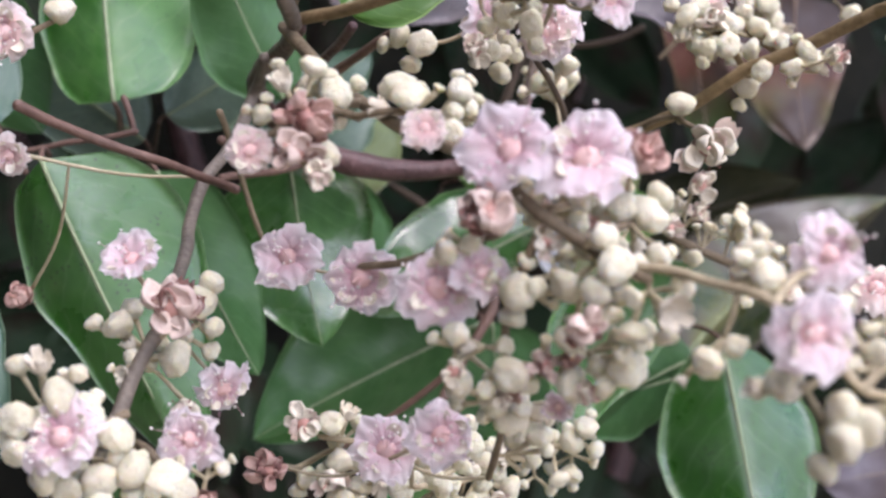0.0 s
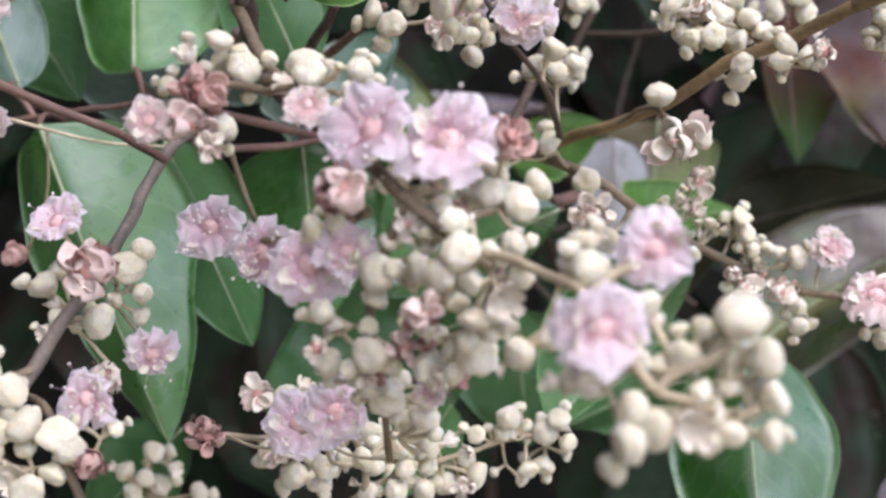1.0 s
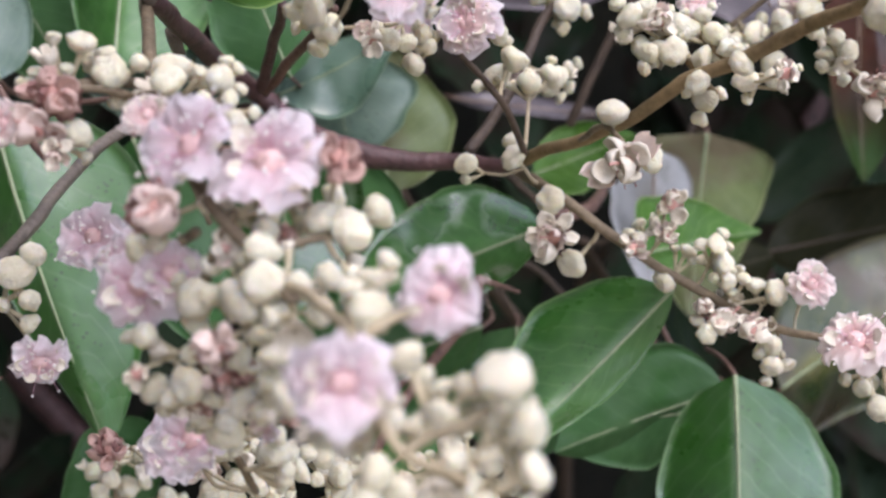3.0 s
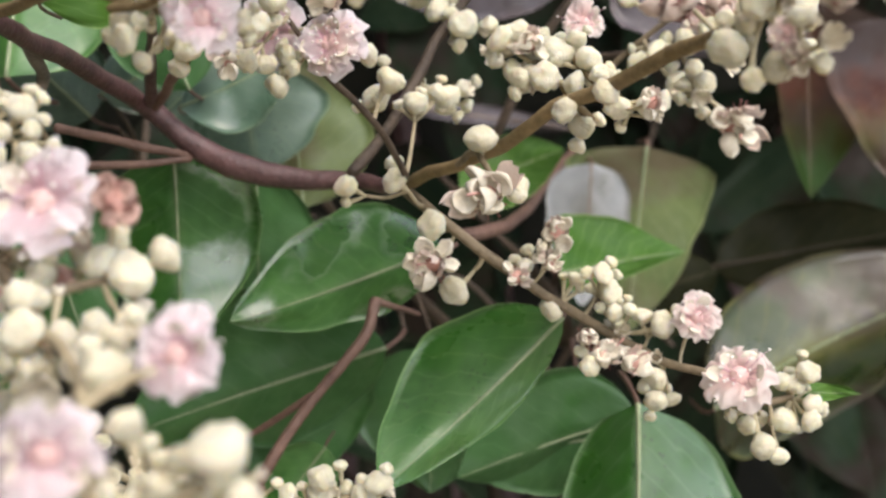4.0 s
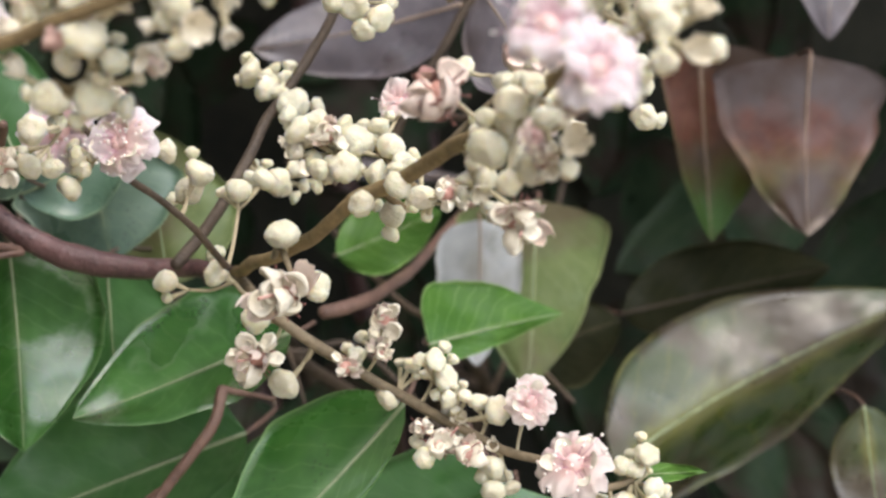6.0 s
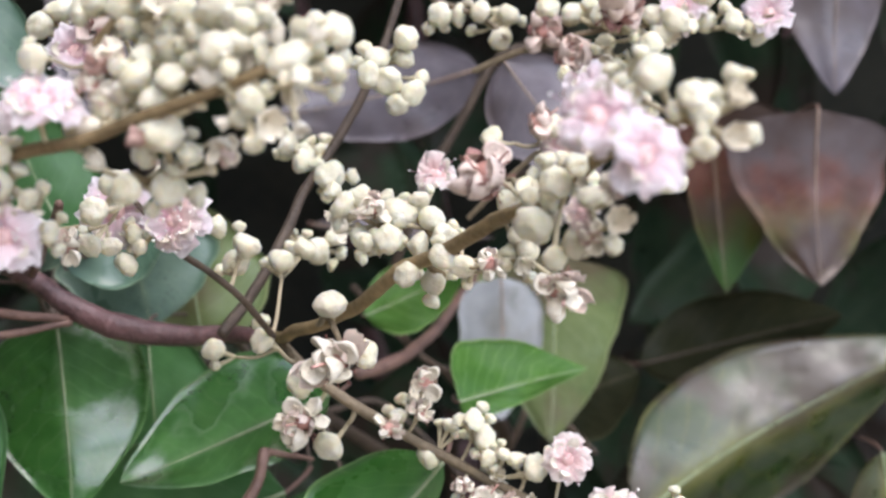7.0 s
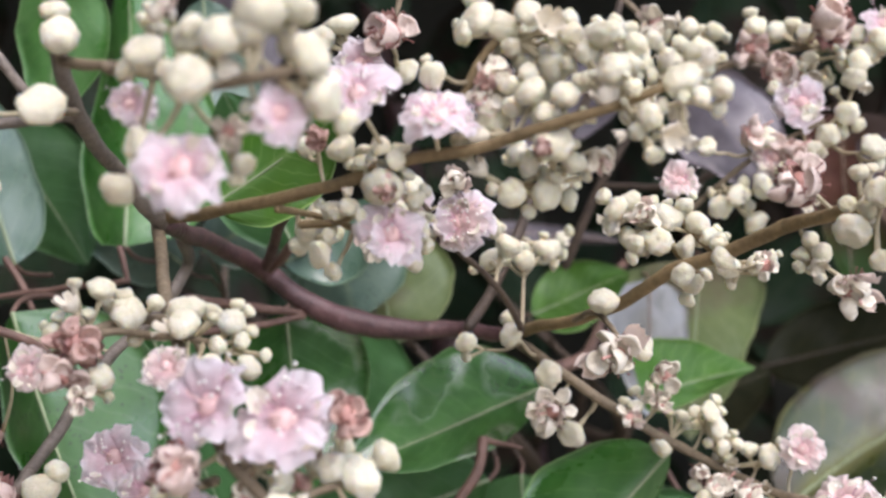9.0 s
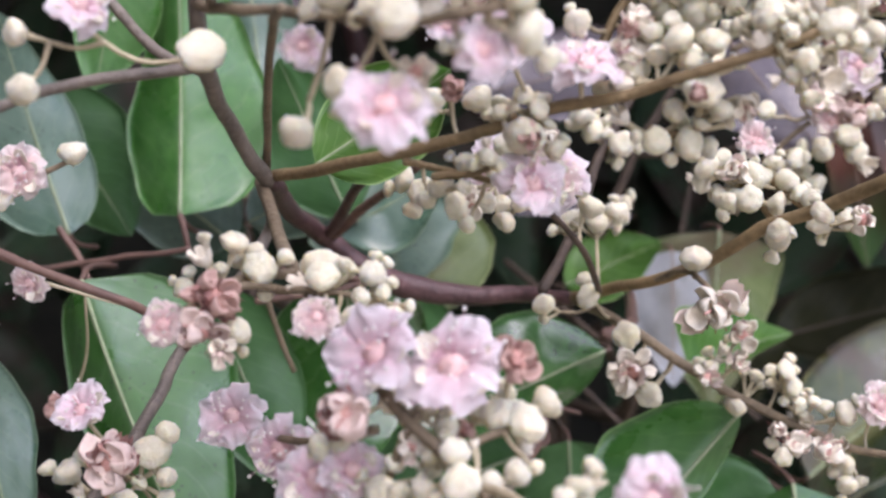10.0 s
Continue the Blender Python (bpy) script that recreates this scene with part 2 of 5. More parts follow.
LEAVES = {
    "green": leaf_material("green_leaf", (0.022, 0.100, 0.012), (0.066, 0.180, 0.036), (0.16, 0.27, 0.10), 0.40, 0.45, None, 0.4, 0.0, 0.45, None, 1.55, waves=4.0),
    "two": leaf_material("speckled_leaf", (0.018, 0.086, 0.008), (0.044, 0.140, 0.024), (0.15, 0.25, 0.12), 0.38, 0.8, None, 0.8, 0.0, 0.6, None, 1.55),
    "wet": leaf_material("wet_leaf", (0.014, 0.076, 0.008), (0.052, 0.150, 0.028), (0.13, 0.22, 0.09), 0.40, 1.0, None, 0.0, 0.6, 0.3, None, 2.0, waves=6.0),
    "dark": leaf_material("dark_leaf", (0.022, 0.088, 0.016), (0.046, 0.130, 0.032), (0.09, 0.17, 0.07), 0.5, 0.15, None, 0.0, 0.0, 0.4),
    "grey": leaf_material("grey_green_leaf", (0.050, 0.104, 0.064), (0.088, 0.150, 0.100), (0.17, 0.24, 0.15), 0.44, 0.4, None, 0.5, 0.0, 0.6),
    "young": leaf_material("young_leaf", (0.034, 0.108, 0.008), (0.068, 0.160, 0.017), (0.25, 0.36, 0.13), 0.5, 0.1, None, 0.0, 0.0, 0.35),
    "olive": leaf_material("olive_leaf", (0.018, 0.038, 0.007), (0.044, 0.066, 0.016), (0.17, 0.16, 0.03), 0.42, 0.5, (0.040, 0.028, 0.012), 0.0, 0.0, 0.65, None, 1.5, None, 0.17),
    "moss": leaf_material("moss_leaf", (0.070, 0.108, 0.028), (0.125, 0.165, 0.052), (0.24, 0.28, 0.13), 0.5, 0.3, (0.10, 0.085, 0.040), 0.0, 0.0, 0.5),
    # olive skin with the shade behind the sprays put into its colour
    "oliveshade": leaf_material("shade_olive_leaf", (0.013, 0.016, 0.007), (0.026, 0.026, 0.012), (0.06, 0.06, 0.03), 0.6, 0.0, None, 0.0, 0.0, 0.08),
    "brown": leaf_material("brown_leaf", (0.070, 0.022, 0.014), (0.120, 0.044, 0.028), (0.15, 0.10, 0.075), 0.5, 0.15, (0.045, 0.026, 0.018), 0.0, 0.0, 0.3, (0.060, 0.075, 0.020), 1.5, (0.075, 0.060, 0.060), dry=(0.42, 0.36, 0.30)),
    "rust": leaf_material("rusty_leaf", (0.060, 0.020, 0.012), (0.100, 0.038, 0.022), (0.12, 0.10, 0.045), 0.5, 0.1, (0.040, 0.024, 0.016), 0.0, 0.0, 0.3, (0.034, 0.080, 0.014)),
    # sky sheen put into the colour as an even pale blue-grey
    "pale": leaf_material("sheen_leaf", (0.17, 0.185, 0.19), (0.27, 0.285, 0.285), (0.30, 0.30, 0.28), 0.45, 0.4, (0.15, 0.15, 0.13), 0.0, 0.0, 0.6),
    "mauve": leaf_material("greyish_leaf", (0.052, 0.043, 0.053), (0.105, 0.090, 0.104), (0.15, 0.13, 0.135), 0.42, 0.4, (0.055, 0.038, 0.036), 0.0, 0.0, 0.5),
}
# inner leaves: the shade in there is put into this near-black colour
SHADE_TINT_LEAF = leaf_material("shade_tint_leaf", (0.008, 0.018, 0.009), (0.017, 0.030, 0.015), (0.025, 0.038, 0.018), 0.6, 0.0, (0.020, 0.015, 0.011), 0.0, 0.0, 0.12)
# unseen ground, its pale colour chosen to bounce light under the buds
BOUNCE_SOIL = material("soil", (0.27, 0.235, 0.185), (0.42, 0.37, 0.30), 0.95, 3.0, 0.6, 30.0)
# near black: deep shade put into the colour of the closing blocks
SHADE_BLOCK = material("shade_block", (0.008, 0.009, 0.006), (0.022, 0.022, 0.014), 0.95, 12.0, 0.6, 60.0)


# ---- shapes ----
def at(x, y, z):
    """A place given in millimetres from the shrub's middle."""
    return Vector((x / 1000, y / 1000, 1.4 + z / 1000))


def mesh(name, verts, faces, mat, uvs=None):
    me = bpy.data.meshes.new(name)
    me.from_pydata([tuple(v) for v in verts], [], faces)
    me.materials.append(mat)
    if uvs:
        layer = me.uv_layers.new(name="UVMap")
        spread = np.array([uvs[v] for f in faces for v in f], dtype=np.float32)
        layer.data.foreach_set("uv", spread.ravel())
    me.polygons.foreach_set("use_smooth", [True] * len(me.polygons))
    me.update()
    return me


def part(name, me, parent, m=None, label=""):
    ob = new(name, me)
    ob.parent = parent
    ob.matrix_basis = m if m is not None else Matrix()
    return tagged(ob, label)


def tube(path, radii, sides=8, knots=0.0):
    """Verts and faces of a closed tapering tube along a path."""
    verts, faces = [], []
    side = None
    for i, p in enumerate(path):
        along = (path[min(i + 1, len(path) - 1)] - path[max(i - 1, 0)]).normalized()
        side = along.orthogonal().normalized() if side is None else (side - along * side.dot(along)).normalized()
        up = along.cross(side)
        for k in range(sides):
            a = 2 * math.pi * k / sides
            r = radii[i] * (1 + knots * noise.noise(p * 260 + Vector((k * 0.7, 0, 0))))
            verts.append(p + (side * math.cos(a) + up * math.sin(a)) * r)
    for i in range(len(path) - 1):
        for k in range(sides):
            j = (k + 1) % sides
            faces.append((i * sides + k, i * sides + j, (i + 1) * sides + j, (i + 1) * sides + k))
    faces.append(tuple(range(sides))[::-1])
    faces.append(tuple(range((len(path) - 1) * sides, len(path) * sides)))
    return verts, faces


def glide(points, steps=6):
    """A smooth line through the points."""
    pts = [points[0] * 2 - points[1], *points, points[-1] * 2 - points[-2]]
    out = []
    for i in range(1, len(pts) - 2):
        a, b, c, d = pts[i - 1:i + 3]
        for s in range(steps):
            t = s / steps
            out.append(0.5 * (2 * b + (c - a) * t + (2 * a - 5 * b + 4 * c - d) * t * t + (3 * b - a - 3 * c + d) * t ** 3))
    return out + [points[-1]]


def joined(pieces):
    """Several (verts, faces) as one."""
    verts, faces = [], []
    for v, f in pieces:
        n = len(verts)
        verts += v
        faces += [tuple(i + n for i in face) for face in f]
    return verts, faces


def ball(centre, r, rings=5, sides=7, stretch=1.0):
    verts, faces = [centre + Vector((0, 0, r * stretch))], []
    for i in range(1, rings):
        a = math.pi * i / rings
        for k in range(sides):
            b = 2 * math.pi * k / sides
            verts.append(centre + Vector((r * math.sin(a) * math.cos(b), r * math.sin(a) * math.sin(b), r * math.cos(a) * stretch)))
    verts.append(centre - Vector((0, 0, r * stretch)))
    for k in range(sides):
        j = (k + 1) % sides
        faces.append((0, 1 + k, 1 + j))
        for i in range(rings - 2):
            faces.append((1 + i * sides + k, 1 + (i + 1) * sides + k, 1 + (i + 1) * sides + j, 1 + i * sides + j))
        faces.append((len(verts) - 1, 1 + (rings - 2) * sides + j, 1 + (rings - 2) * sides + k))
    return verts, faces


def bud_mesh(seed):
    """A felty, lumpy bud of unit width: top-shaped, with six swollen valves meeting in a dimple on its flattened crown."""
    rng = random.Random(seed)
    shift = Vector((rng.uniform(0, 9), rng.uniform(0, 9), 0))
    verts, faces = ball(Vector((0, 0, 0)), 0.5, 16, 24)
    tall, ridge, taper = rng.uniform(0.78, 1.02), rng.uniform(0.05, 0.13), rng.uniform(0.15, 0.42)
    flat, lean = rng.uniform(0.05, 0.17), Vector((rng.uniform(-0.06, 0.06), rng.uniform(-0.06, 0.06), 0))
    out = []
    for v in verts:
        h = v.z * 2
        turn = math.atan2(v.y, v.x)
        groove = abs(math.sin(3 * turn + seed))
        r = 1.03
        if h < 0.1:
            r -= taper * ((0.1 - h) / 1.1) ** 1.4
        r += ridge * (groove ** 0.5 - 0.72) * min(1, max(0, (h + 0.55) * 1.4))
        z = v.z
        if h > 0.3:
            z = 0.15 + (v.z - 0.15) * (1 - flat * 2)
        if h > 0.78:
            z -= 0.07 * (h - 0.78) / 0.22
        wob = 1 + 0.17 * noise.noise(v * 2.2 + shift) + 0.13 * noise.noise(v * 4.6 + shift) + 0.05 * noise.noise(v * 11 + shift)
        out.append(Vector((v.x * r * wob, v.y * r * wob, z * tall * wob)) + lean * (h + 1) * 0.5)
    return mesh("bud", out, faces, BUD)


def petal_mesh(seed, mat):
    """A crumpled, round, deeply frilled petal on a thread-thin claw, along +x, of unit flower width."""
    rng = random.Random(seed)
    phase, verts, faces, rows, cols = rng.uniform(0, 6), [], [], 17, 21
    uvs = []
    shift = Vector((rng.uniform(0, 9), rng.uniform(0, 9), 0))
    long, broad, droop = rng.uniform(0.42, 0.49), rng.uniform(0.22, 0.27), rng.uniform(0.0, 0.14)
    for i in range(rows):
        s = i / (rows - 1)
        for k in range(cols):
            u = k / (cols - 1) * 2 - 1
            q = max(0.0, (s - 0.14) / 0.86)
            wide = 0.018 + 0.045 * min(1, s / 0.14) + broad * math.sin(min(q * 1.9, 1.0) * math.pi / 2) ** 0.8 * (1 - 0.30 * q ** 3)
            edge = max(abs(u) * min(1, q * 3), q) ** 2
            notch = edge * (0.032 * math.sin(4.5 * u + phase) + 0.014 * math.sin(9 * u + phase * 2))
            frill = edge * (0.050 * math.sin(4 * u + 3 * s + phase) + 0.022 * math.sin(8.5 * u + 4 * s + phase * 2))
            pleat = 0.014 * q * math.sin(11 * u + s + phase * 3)
            crease = 0.06 * q * noise.noise(Vector((u * 2.6, s * 2.2, 0)) + shift)
            x = 0.05 + long * s * (1 - 0.22 * u * u * q) + notch
            z = 0.10 * math.sin(min(1, s * 2.2) * 1.57) - droop * q * q + frill + crease + pleat - 0.05 * u * u * q
            y = u * wide * (1 + 0.10 * edge * math.sin(11 * s + phase)) + 0.06 * q * noise.noise(Vector((s * 3, seed, 0)))
            uvs.append(((u + 1) / 2, max(s, abs(u) * s ** 0.5)))
            verts.append(Vector((x, y, z)))
    for i in range(rows - 1):
        for k in range(cols - 1):
            a = i * cols + k
            faces.append((a, a + cols, a + cols + 1, a + 1))
    return mesh("petal", verts, faces, mat, uvs)


def calyx_mesh(seed, mat, spreading):
    """A cup with six broad, thick, unevenly cupped lobes."""
    rng = random.Random(seed)
    lift = [rng.uniform(-0.10, 0.16) for _ in range(6)]
    size = [rng.uniform(0.75, 1.15) for _ in range(6)]
    verts, faces, sides, rows = [], [], 60, 11
    for layer in (0, 1):
        for i in range(rows):
            s = i / (rows - 1)
            for k in range(sides):
                a = 2 * math.pi * k / sides
                lobe = (0.5 + 0.5 * math.cos(6 * a)) ** 0.38
                which = int(round(a / (math.pi / 3))) % 6
                if s < 0.4:
                    r, z = 0.03 + 0.17 * (s / 0.4) ** 0.8, -0.24 + 0.20 * (s / 0.4)
                else:
                    q = (s - 0.4) / 0.6 * (0.08 + 0.92 * lobe * size[which])
                    r = 0.20 + spreading * 0.32 * q * (1 - 0.15 * q)
                    z = -0.04 + (0.22 - 0.16 * spreading + lift[which]) * q + 0.16 * q * q * (1 - lobe) + 0.06 * math.sin(3 * q)
                bend = 1 + 0.14 * noise.noise(Vector((math.cos(a) * 1.5, math.sin(a) * 1.5, seed)))
                verts.append(Vector((r * bend * math.cos(a), r * bend * math.sin(a), z + layer * 0.035)))
    step = rows * sides
    for i in range(rows - 1):
        for k in range(sides):
            j = (k + 1) % sides
            a, b, c, d = i * sides + k, i * sides + j, (i + 1) * sides + j, (i + 1) * sides + k
            faces.append((d, c, b, a))
            faces.append((a + step, b + step, c + step, d + step))
    top = (rows - 1) * sides
    for k in range(sides):
        j = (k + 1) % sides
        faces.append((top + k, top + j, top + j + step, top + k + step))
    return mesh("calyx", verts, faces, mat)


def sepal_mesh(seed, mat):
    """A thick, spoon-shaped calyx lobe along +x."""
    rng = random.Random(seed)
    shift = Vector((rng.uniform(0, 9), rng.uniform(0, 9), 0))
    verts, faces = ball(Vector((0, 0, 0)), 0.5, 10, 14)
    out = []
    for v in verts:
        x, y, z = v.x * 0.40, v.y * (0.36 + 0.10 * v.x), v.z * 0.17
        bowl = 1.1 * (x * x * 2.4 + y * y * 3.6)
        w = Vector((x + 0.19, y, z + bowl))
        out.append(w * (1 + 0.16 * noise.noise(w * 7 + shift)) + Vector((0, 0, 0.02 * noise.noise(w * 15 + shift))))
    return mesh("sepal", out, faces, mat)


def filaments(seed, count, long, spread, thick, curl):
    rng = random.Random(seed)
    pieces, tips = [], []
    for i in range(count):
        a, lean = rng.uniform(0, 6.283), rng.uniform(0.15, spread)
        out = Vector((math.cos(a), math.sin(a), 0))
        size = long * rng.uniform(0.7, 1.1)
        path = [out * (0.03 + size * lean * s + curl * s * s * rng.uniform(0.5, 1)) + Vector((0, 0, size * (1 - 0.4 * lean) * s - curl * s ** 3)) for s in (0, 0.35, 0.7, 1.0)]
        pieces.append(tube(path, [thick, thick, thick * 0.8, thick * 0.7], 4))
        tips.append(path[-1])
    return pieces, tips


def stamen_mesh(seed):
    pieces, tips = filaments(seed, 16, 0.34, 1.1, 0.0065, 0.05)
    more, ends = filaments(seed + 50, 10, 0.48, 1.1, 0.0055, 0.04)
    pieces, tips = pieces + more, tips + ends
    verts, faces = joined(pieces)
    me = mesh("stamen_tuft", verts, faces, STAMEN)
    verts, faces = joined([ball(t, 0.024, 4, 5, 1.0) for t in tips])
    return me, mesh("anther_tuft", verts, faces, ANTHER)


def withered_mesh(seed):
    pieces, tips = filaments(seed, 34, 0.22, 1.3, 0.014, 0.10)
    verts, faces = joined(pieces + [ball(t, 0.022, 3, 5) for t in tips[::2]])
    return mesh("withered_tuft", verts, faces, WITHERED)


def ovary_mesh(mat, r):
    verts, faces = ball(Vector((0, 0, 0.03)), r, 8, 12, 1.0)
    style = tube([Vector((0, 0, 0.13)), Vector((0.02, 0, 0.25)), Vector((0.07, 0.02, 0.38))], [0.014, 0.011, 0.014], 5)
    return mesh("ovary", *joined([(verts, faces), style]), mat)


def crumpled_mesh(seed, mat):
    """A shrunken, rolled-up petal left on a faded flower."""
    rng = random.Random(seed)
    verts, faces, rows, cols = [], [], 8, 7
    turn = rng.uniform(1.5, 3.0)
    for i in range(rows):
        s = i / (rows - 1)
        for k in range(cols):
            u = k / (cols - 1) * 2 - 1
            a = u * turn * s
            r = 0.05 + 0.05 * math.sin(s * 3)
            w = Vector((0.08 + 0.26 * s + 0.04 * math.sin(9 * u + seed), r * math.sin(a) * 1.4, 0.05 + 0.14 * s - r * math.cos(a)))
            verts.append(w + Vector((0, 0, 0.03 * noise.noise(w * 14 + Vector((seed, 0, 0))))))
    for i in range(rows - 1):
        for k in range(cols - 1):
            a = i * cols + k
            faces.append((a, a + cols, a + cols + 1, a + 1))
    return mesh("crumpled_petal", verts, faces, mat)


BUDS = [bud_mesh(i) for i in range(16)]
PETALS = {"fresh": [petal_mesh(i, PETAL) for i in range(6)], "pale": [petal_mesh(20 + i, PALE_PETAL) for i in range(6)]}
CUPS = {"fresh": [calyx_mesh(1, CALYX, 0.7)], "pale": [calyx_mesh(2, CALYX, 0.8)], "spent": [calyx_mesh(3 + i, CALYX, 0.25) for i in range(2)],
        "spentpink": [calyx_mesh(8 + i, PINK_CALYX, 0.3) for i in range(2)], "dried": [calyx_mesh(12 + i, DRIED_CALYX, 0.4) for i in range(2)]}
SEPALS = {"spent": [sepal_mesh(i, CALYX) for i in range(6)], "spentpink": [sepal_mesh(10 + i, PINK_CALYX) for i in range(6)], "dried": [sepal_mesh(20 + i, DRIED_CALYX) for i in range(4)]}
STAMENS = [stamen_mesh(i) for i in range(3)]
WITHER = [withered_mesh(i) for i in range(3)]
CRUMPLED = [crumpled_mesh(i, CRUMPLE) for i in range(4)]
SHREDS = [crumpled_mesh(10 + i, SHRED) for i in range(4)]
OVARIES, PISTIL = ovary_mesh(OVARY, 0.12), ovary_mesh(PEACH, 0.15)
LINES = {}


def thing(name, label, category, group):
    ob = tagged(new(name), label, category, group)
    LINES[ob.name] = []
    return ob


def flower_panicle(label):
    return thing("flower_panicle", label, "flower panicle", "flower panicles of the shrub")


def leafy_branch(label):
    return thing("branch", label, "branch", "branches of the shrub")


def stem(owner, r0, r1, *points, bark=None):
    """A tapering stem through the points, thick r0 to r1 millimetres in radius."""
    line = glide([at(*p) for p in points])
    n = len(line)
    line = [p + Vector((noise.noise(p * 90), noise.noise(p * 90 + Vector((5, 5, 5))), noise.noise(p * 90 + Vector((9, 0, 3))))) * 0.0006 for p in line]
    if not LINES[owner.name]:
        owner.location = line[0]
    LINES[owner.name] += line
    radii = [(r0 + (r1 - r0) * i / (n - 1)) / 1000 * (1 + 0.10 * noise.noise(p * 150)) for i, p in enumerate(line)]
    bark = bark or (TWIG if owner.name.startswith("flower") else (BARK if r0 > 1.55 else RED_BARK))
    # rounded ends
    back, ahead = (line[0] - line[1]).normalized(), (line[-1] - line[-2]).normalized()
    line = [line[0] + back * radii[0] * 0.7, line[0] + back * radii[0] * 0.4, *line, line[-1] + ahead * radii[-1] * 0.4, line[-1] + ahead * radii[-1] * 0.7]
    radii = [radii[0] * 0.2, radii[0] * 0.75, *radii, radii[-1] * 0.75, radii[-1] * 0.2]
    verts, faces = tube([p - owner.location for p in line], radii, 10, 0.12)
    part("stem", mesh("stem", verts, faces, bark), owner)


def stalk(owner, start, end, out, width):
    """A thin curved pedicel from the start to the base of a flower; gives its line."""
    reach = (end - start).length
    line = glide([start, start.lerp(end, 0.45) - out * min(reach * 0.22, 0.003) + Vector((0, 0, -0.06 * reach)), end], 4)
    n = len(line)
    verts, faces = tube([p - owner.location for p in line], [width * (0.9 + 0.35 * (i / (n - 1)) ** 2) for i in range(n)], 6)
    part("pedicel", mesh("pedicel", verts, faces, PEDICEL), owner)
    return line


CHANCE = random.Random(7)


PENDING = {}
WAITING = {}


def buds(owner, *places):
    """Round buds, given by place and width in millimetres."""
    row = PENDING.setdefault(owner.name, [])
    for x, y, z, d in places:
        c, w = at(x, y, z), d / 1000
        row.append((c, min(w * 1.04, 0.0068)))


def grow_buds(owner):
    """Sets the buds of a panicle in small cymes: a peduncle from the stem to a node, and short pedicels from it."""
    rest = PENDING.pop(owner.name, [])
    # crowded buds have smaller ones tucked in close behind them
    for c, w in list(rest):
        beside = sum((c - q).length < 0.013 for q, _ in rest[:]) - 1
        turn = CHANCE.uniform(0, 6.28)
        for i in range(0 if beside < 1 else CHANCE.choice((0, 1, 1) if beside < 3 else (1, 1, 2, 3))):
            a, s = turn + i * 2.2, w * CHANCE.uniform(0.42, 0.80)
            rest.append((c + Vector((math.cos(a) * 0.70, CHANCE.uniform(0.2, 0.9), math.sin(a) * 0.70)) * w, s))
    waiting = [(end, out, width, None) for end, out, width in WAITING.pop(owner.name, [])]
    while rest:
        first = rest[0]
        group = [b for b in rest if (b[0] - first[0]).length < 0.0075 + first[1] * 0.4][:5]
        rest = [b for b in rest if b not in group]
        waiting.append((sum((b[0] for b in group), Vector()) / len(group), None, sum(b[1] for b in group) / len(group), group))
    # what is nearest to a stem grows first, and what lies further out branches off from it
    line = list(LINES[owner.name])
    roots = [min(line, key=lambda p: (p - w[0]).length) for w in waiting]
    while waiting:
        k = min(range(len(waiting)), key=lambda i: (roots[i] - waiting[i][0]).length)
        root, (middle, out, wide, group) = roots.pop(k), waiting.pop(k)
        if group is None:
            path = stalk(owner, root, middle, out, wide)
        else:
            away = root - middle
            node = middle + away.normalized() * min(away.length * 0.8, wide * 1.1) + Vector((0, 0.2 * wide, -0.15 * wide))
            path = glide([root, root.lerp(node, 0.5) + Vector((0, 0, -0.07 * away.length)), node], 4)
            n = len(path)
            verts, faces = tube([p - owner.location for p in path], [max(0.0005, wide * 0.11) * (1 - 0.25 * k / (n - 1)) for k in range(n)], 7, 0.15)
            part("peduncle", mesh("peduncle", verts, faces, PEDUNCLE), owner)
        grown = path[2:] if group else path[1:-2]
        for i, w in enumerate(waiting):
            best = min(grown, key=lambda p: (p - w[0]).length)
            if (best - w[0]).length < (roots[i] - w[0]).length * 0.85:
                roots[i] = best
        if group is None:
            continue
        for c, d in group:
            out = (c - node).normalized() + Vector((CHANCE.uniform(-0.3, 0.3), CHANCE.uniform(-0.5, 0.1), CHANCE.uniform(-0.1, 0.45)))
            out.normalize()
            turn = out.to_track_quat("Z", "Y").to_matrix().to_4x4() @ Matrix.Rotation(CHANCE.uniform(0, 6), 4, "Z")
            size = Matrix.Diagonal((d * CHANCE.uniform(0.9, 1.1), d * CHANCE.uniform(0.9, 1.1), d, 1))
            if CHANCE.random() < 0.10:
                part("calyx", CHANCE.choice(CUPS["spent"]), owner, Matrix.Translation(c - owner.location) @ turn @ Matrix.Scale(d * 1.7, 4), "opened cream calyx")
            else:
                part("bud", CHANCE.choice(BUDS), owner, Matrix.Translation(c - owner.location) @ turn @ size)
            end = c - out * d * 0.40
            bend = [node, node.lerp(end, 0.5) - out * (end - node).length * 0.15, end]
            path = [p - owner.location for p in glide(bend, 4)]
            n = len(path)
            thick = max(0.0004, d * 0.08)
            verts, faces = tube(path, [thick * (0.85 + 0.75 * (k / (n - 1)) ** 2) for k in range(n)], 6)
            part("pedicel", mesh("pedicel", verts, faces, PEDICEL), owner)


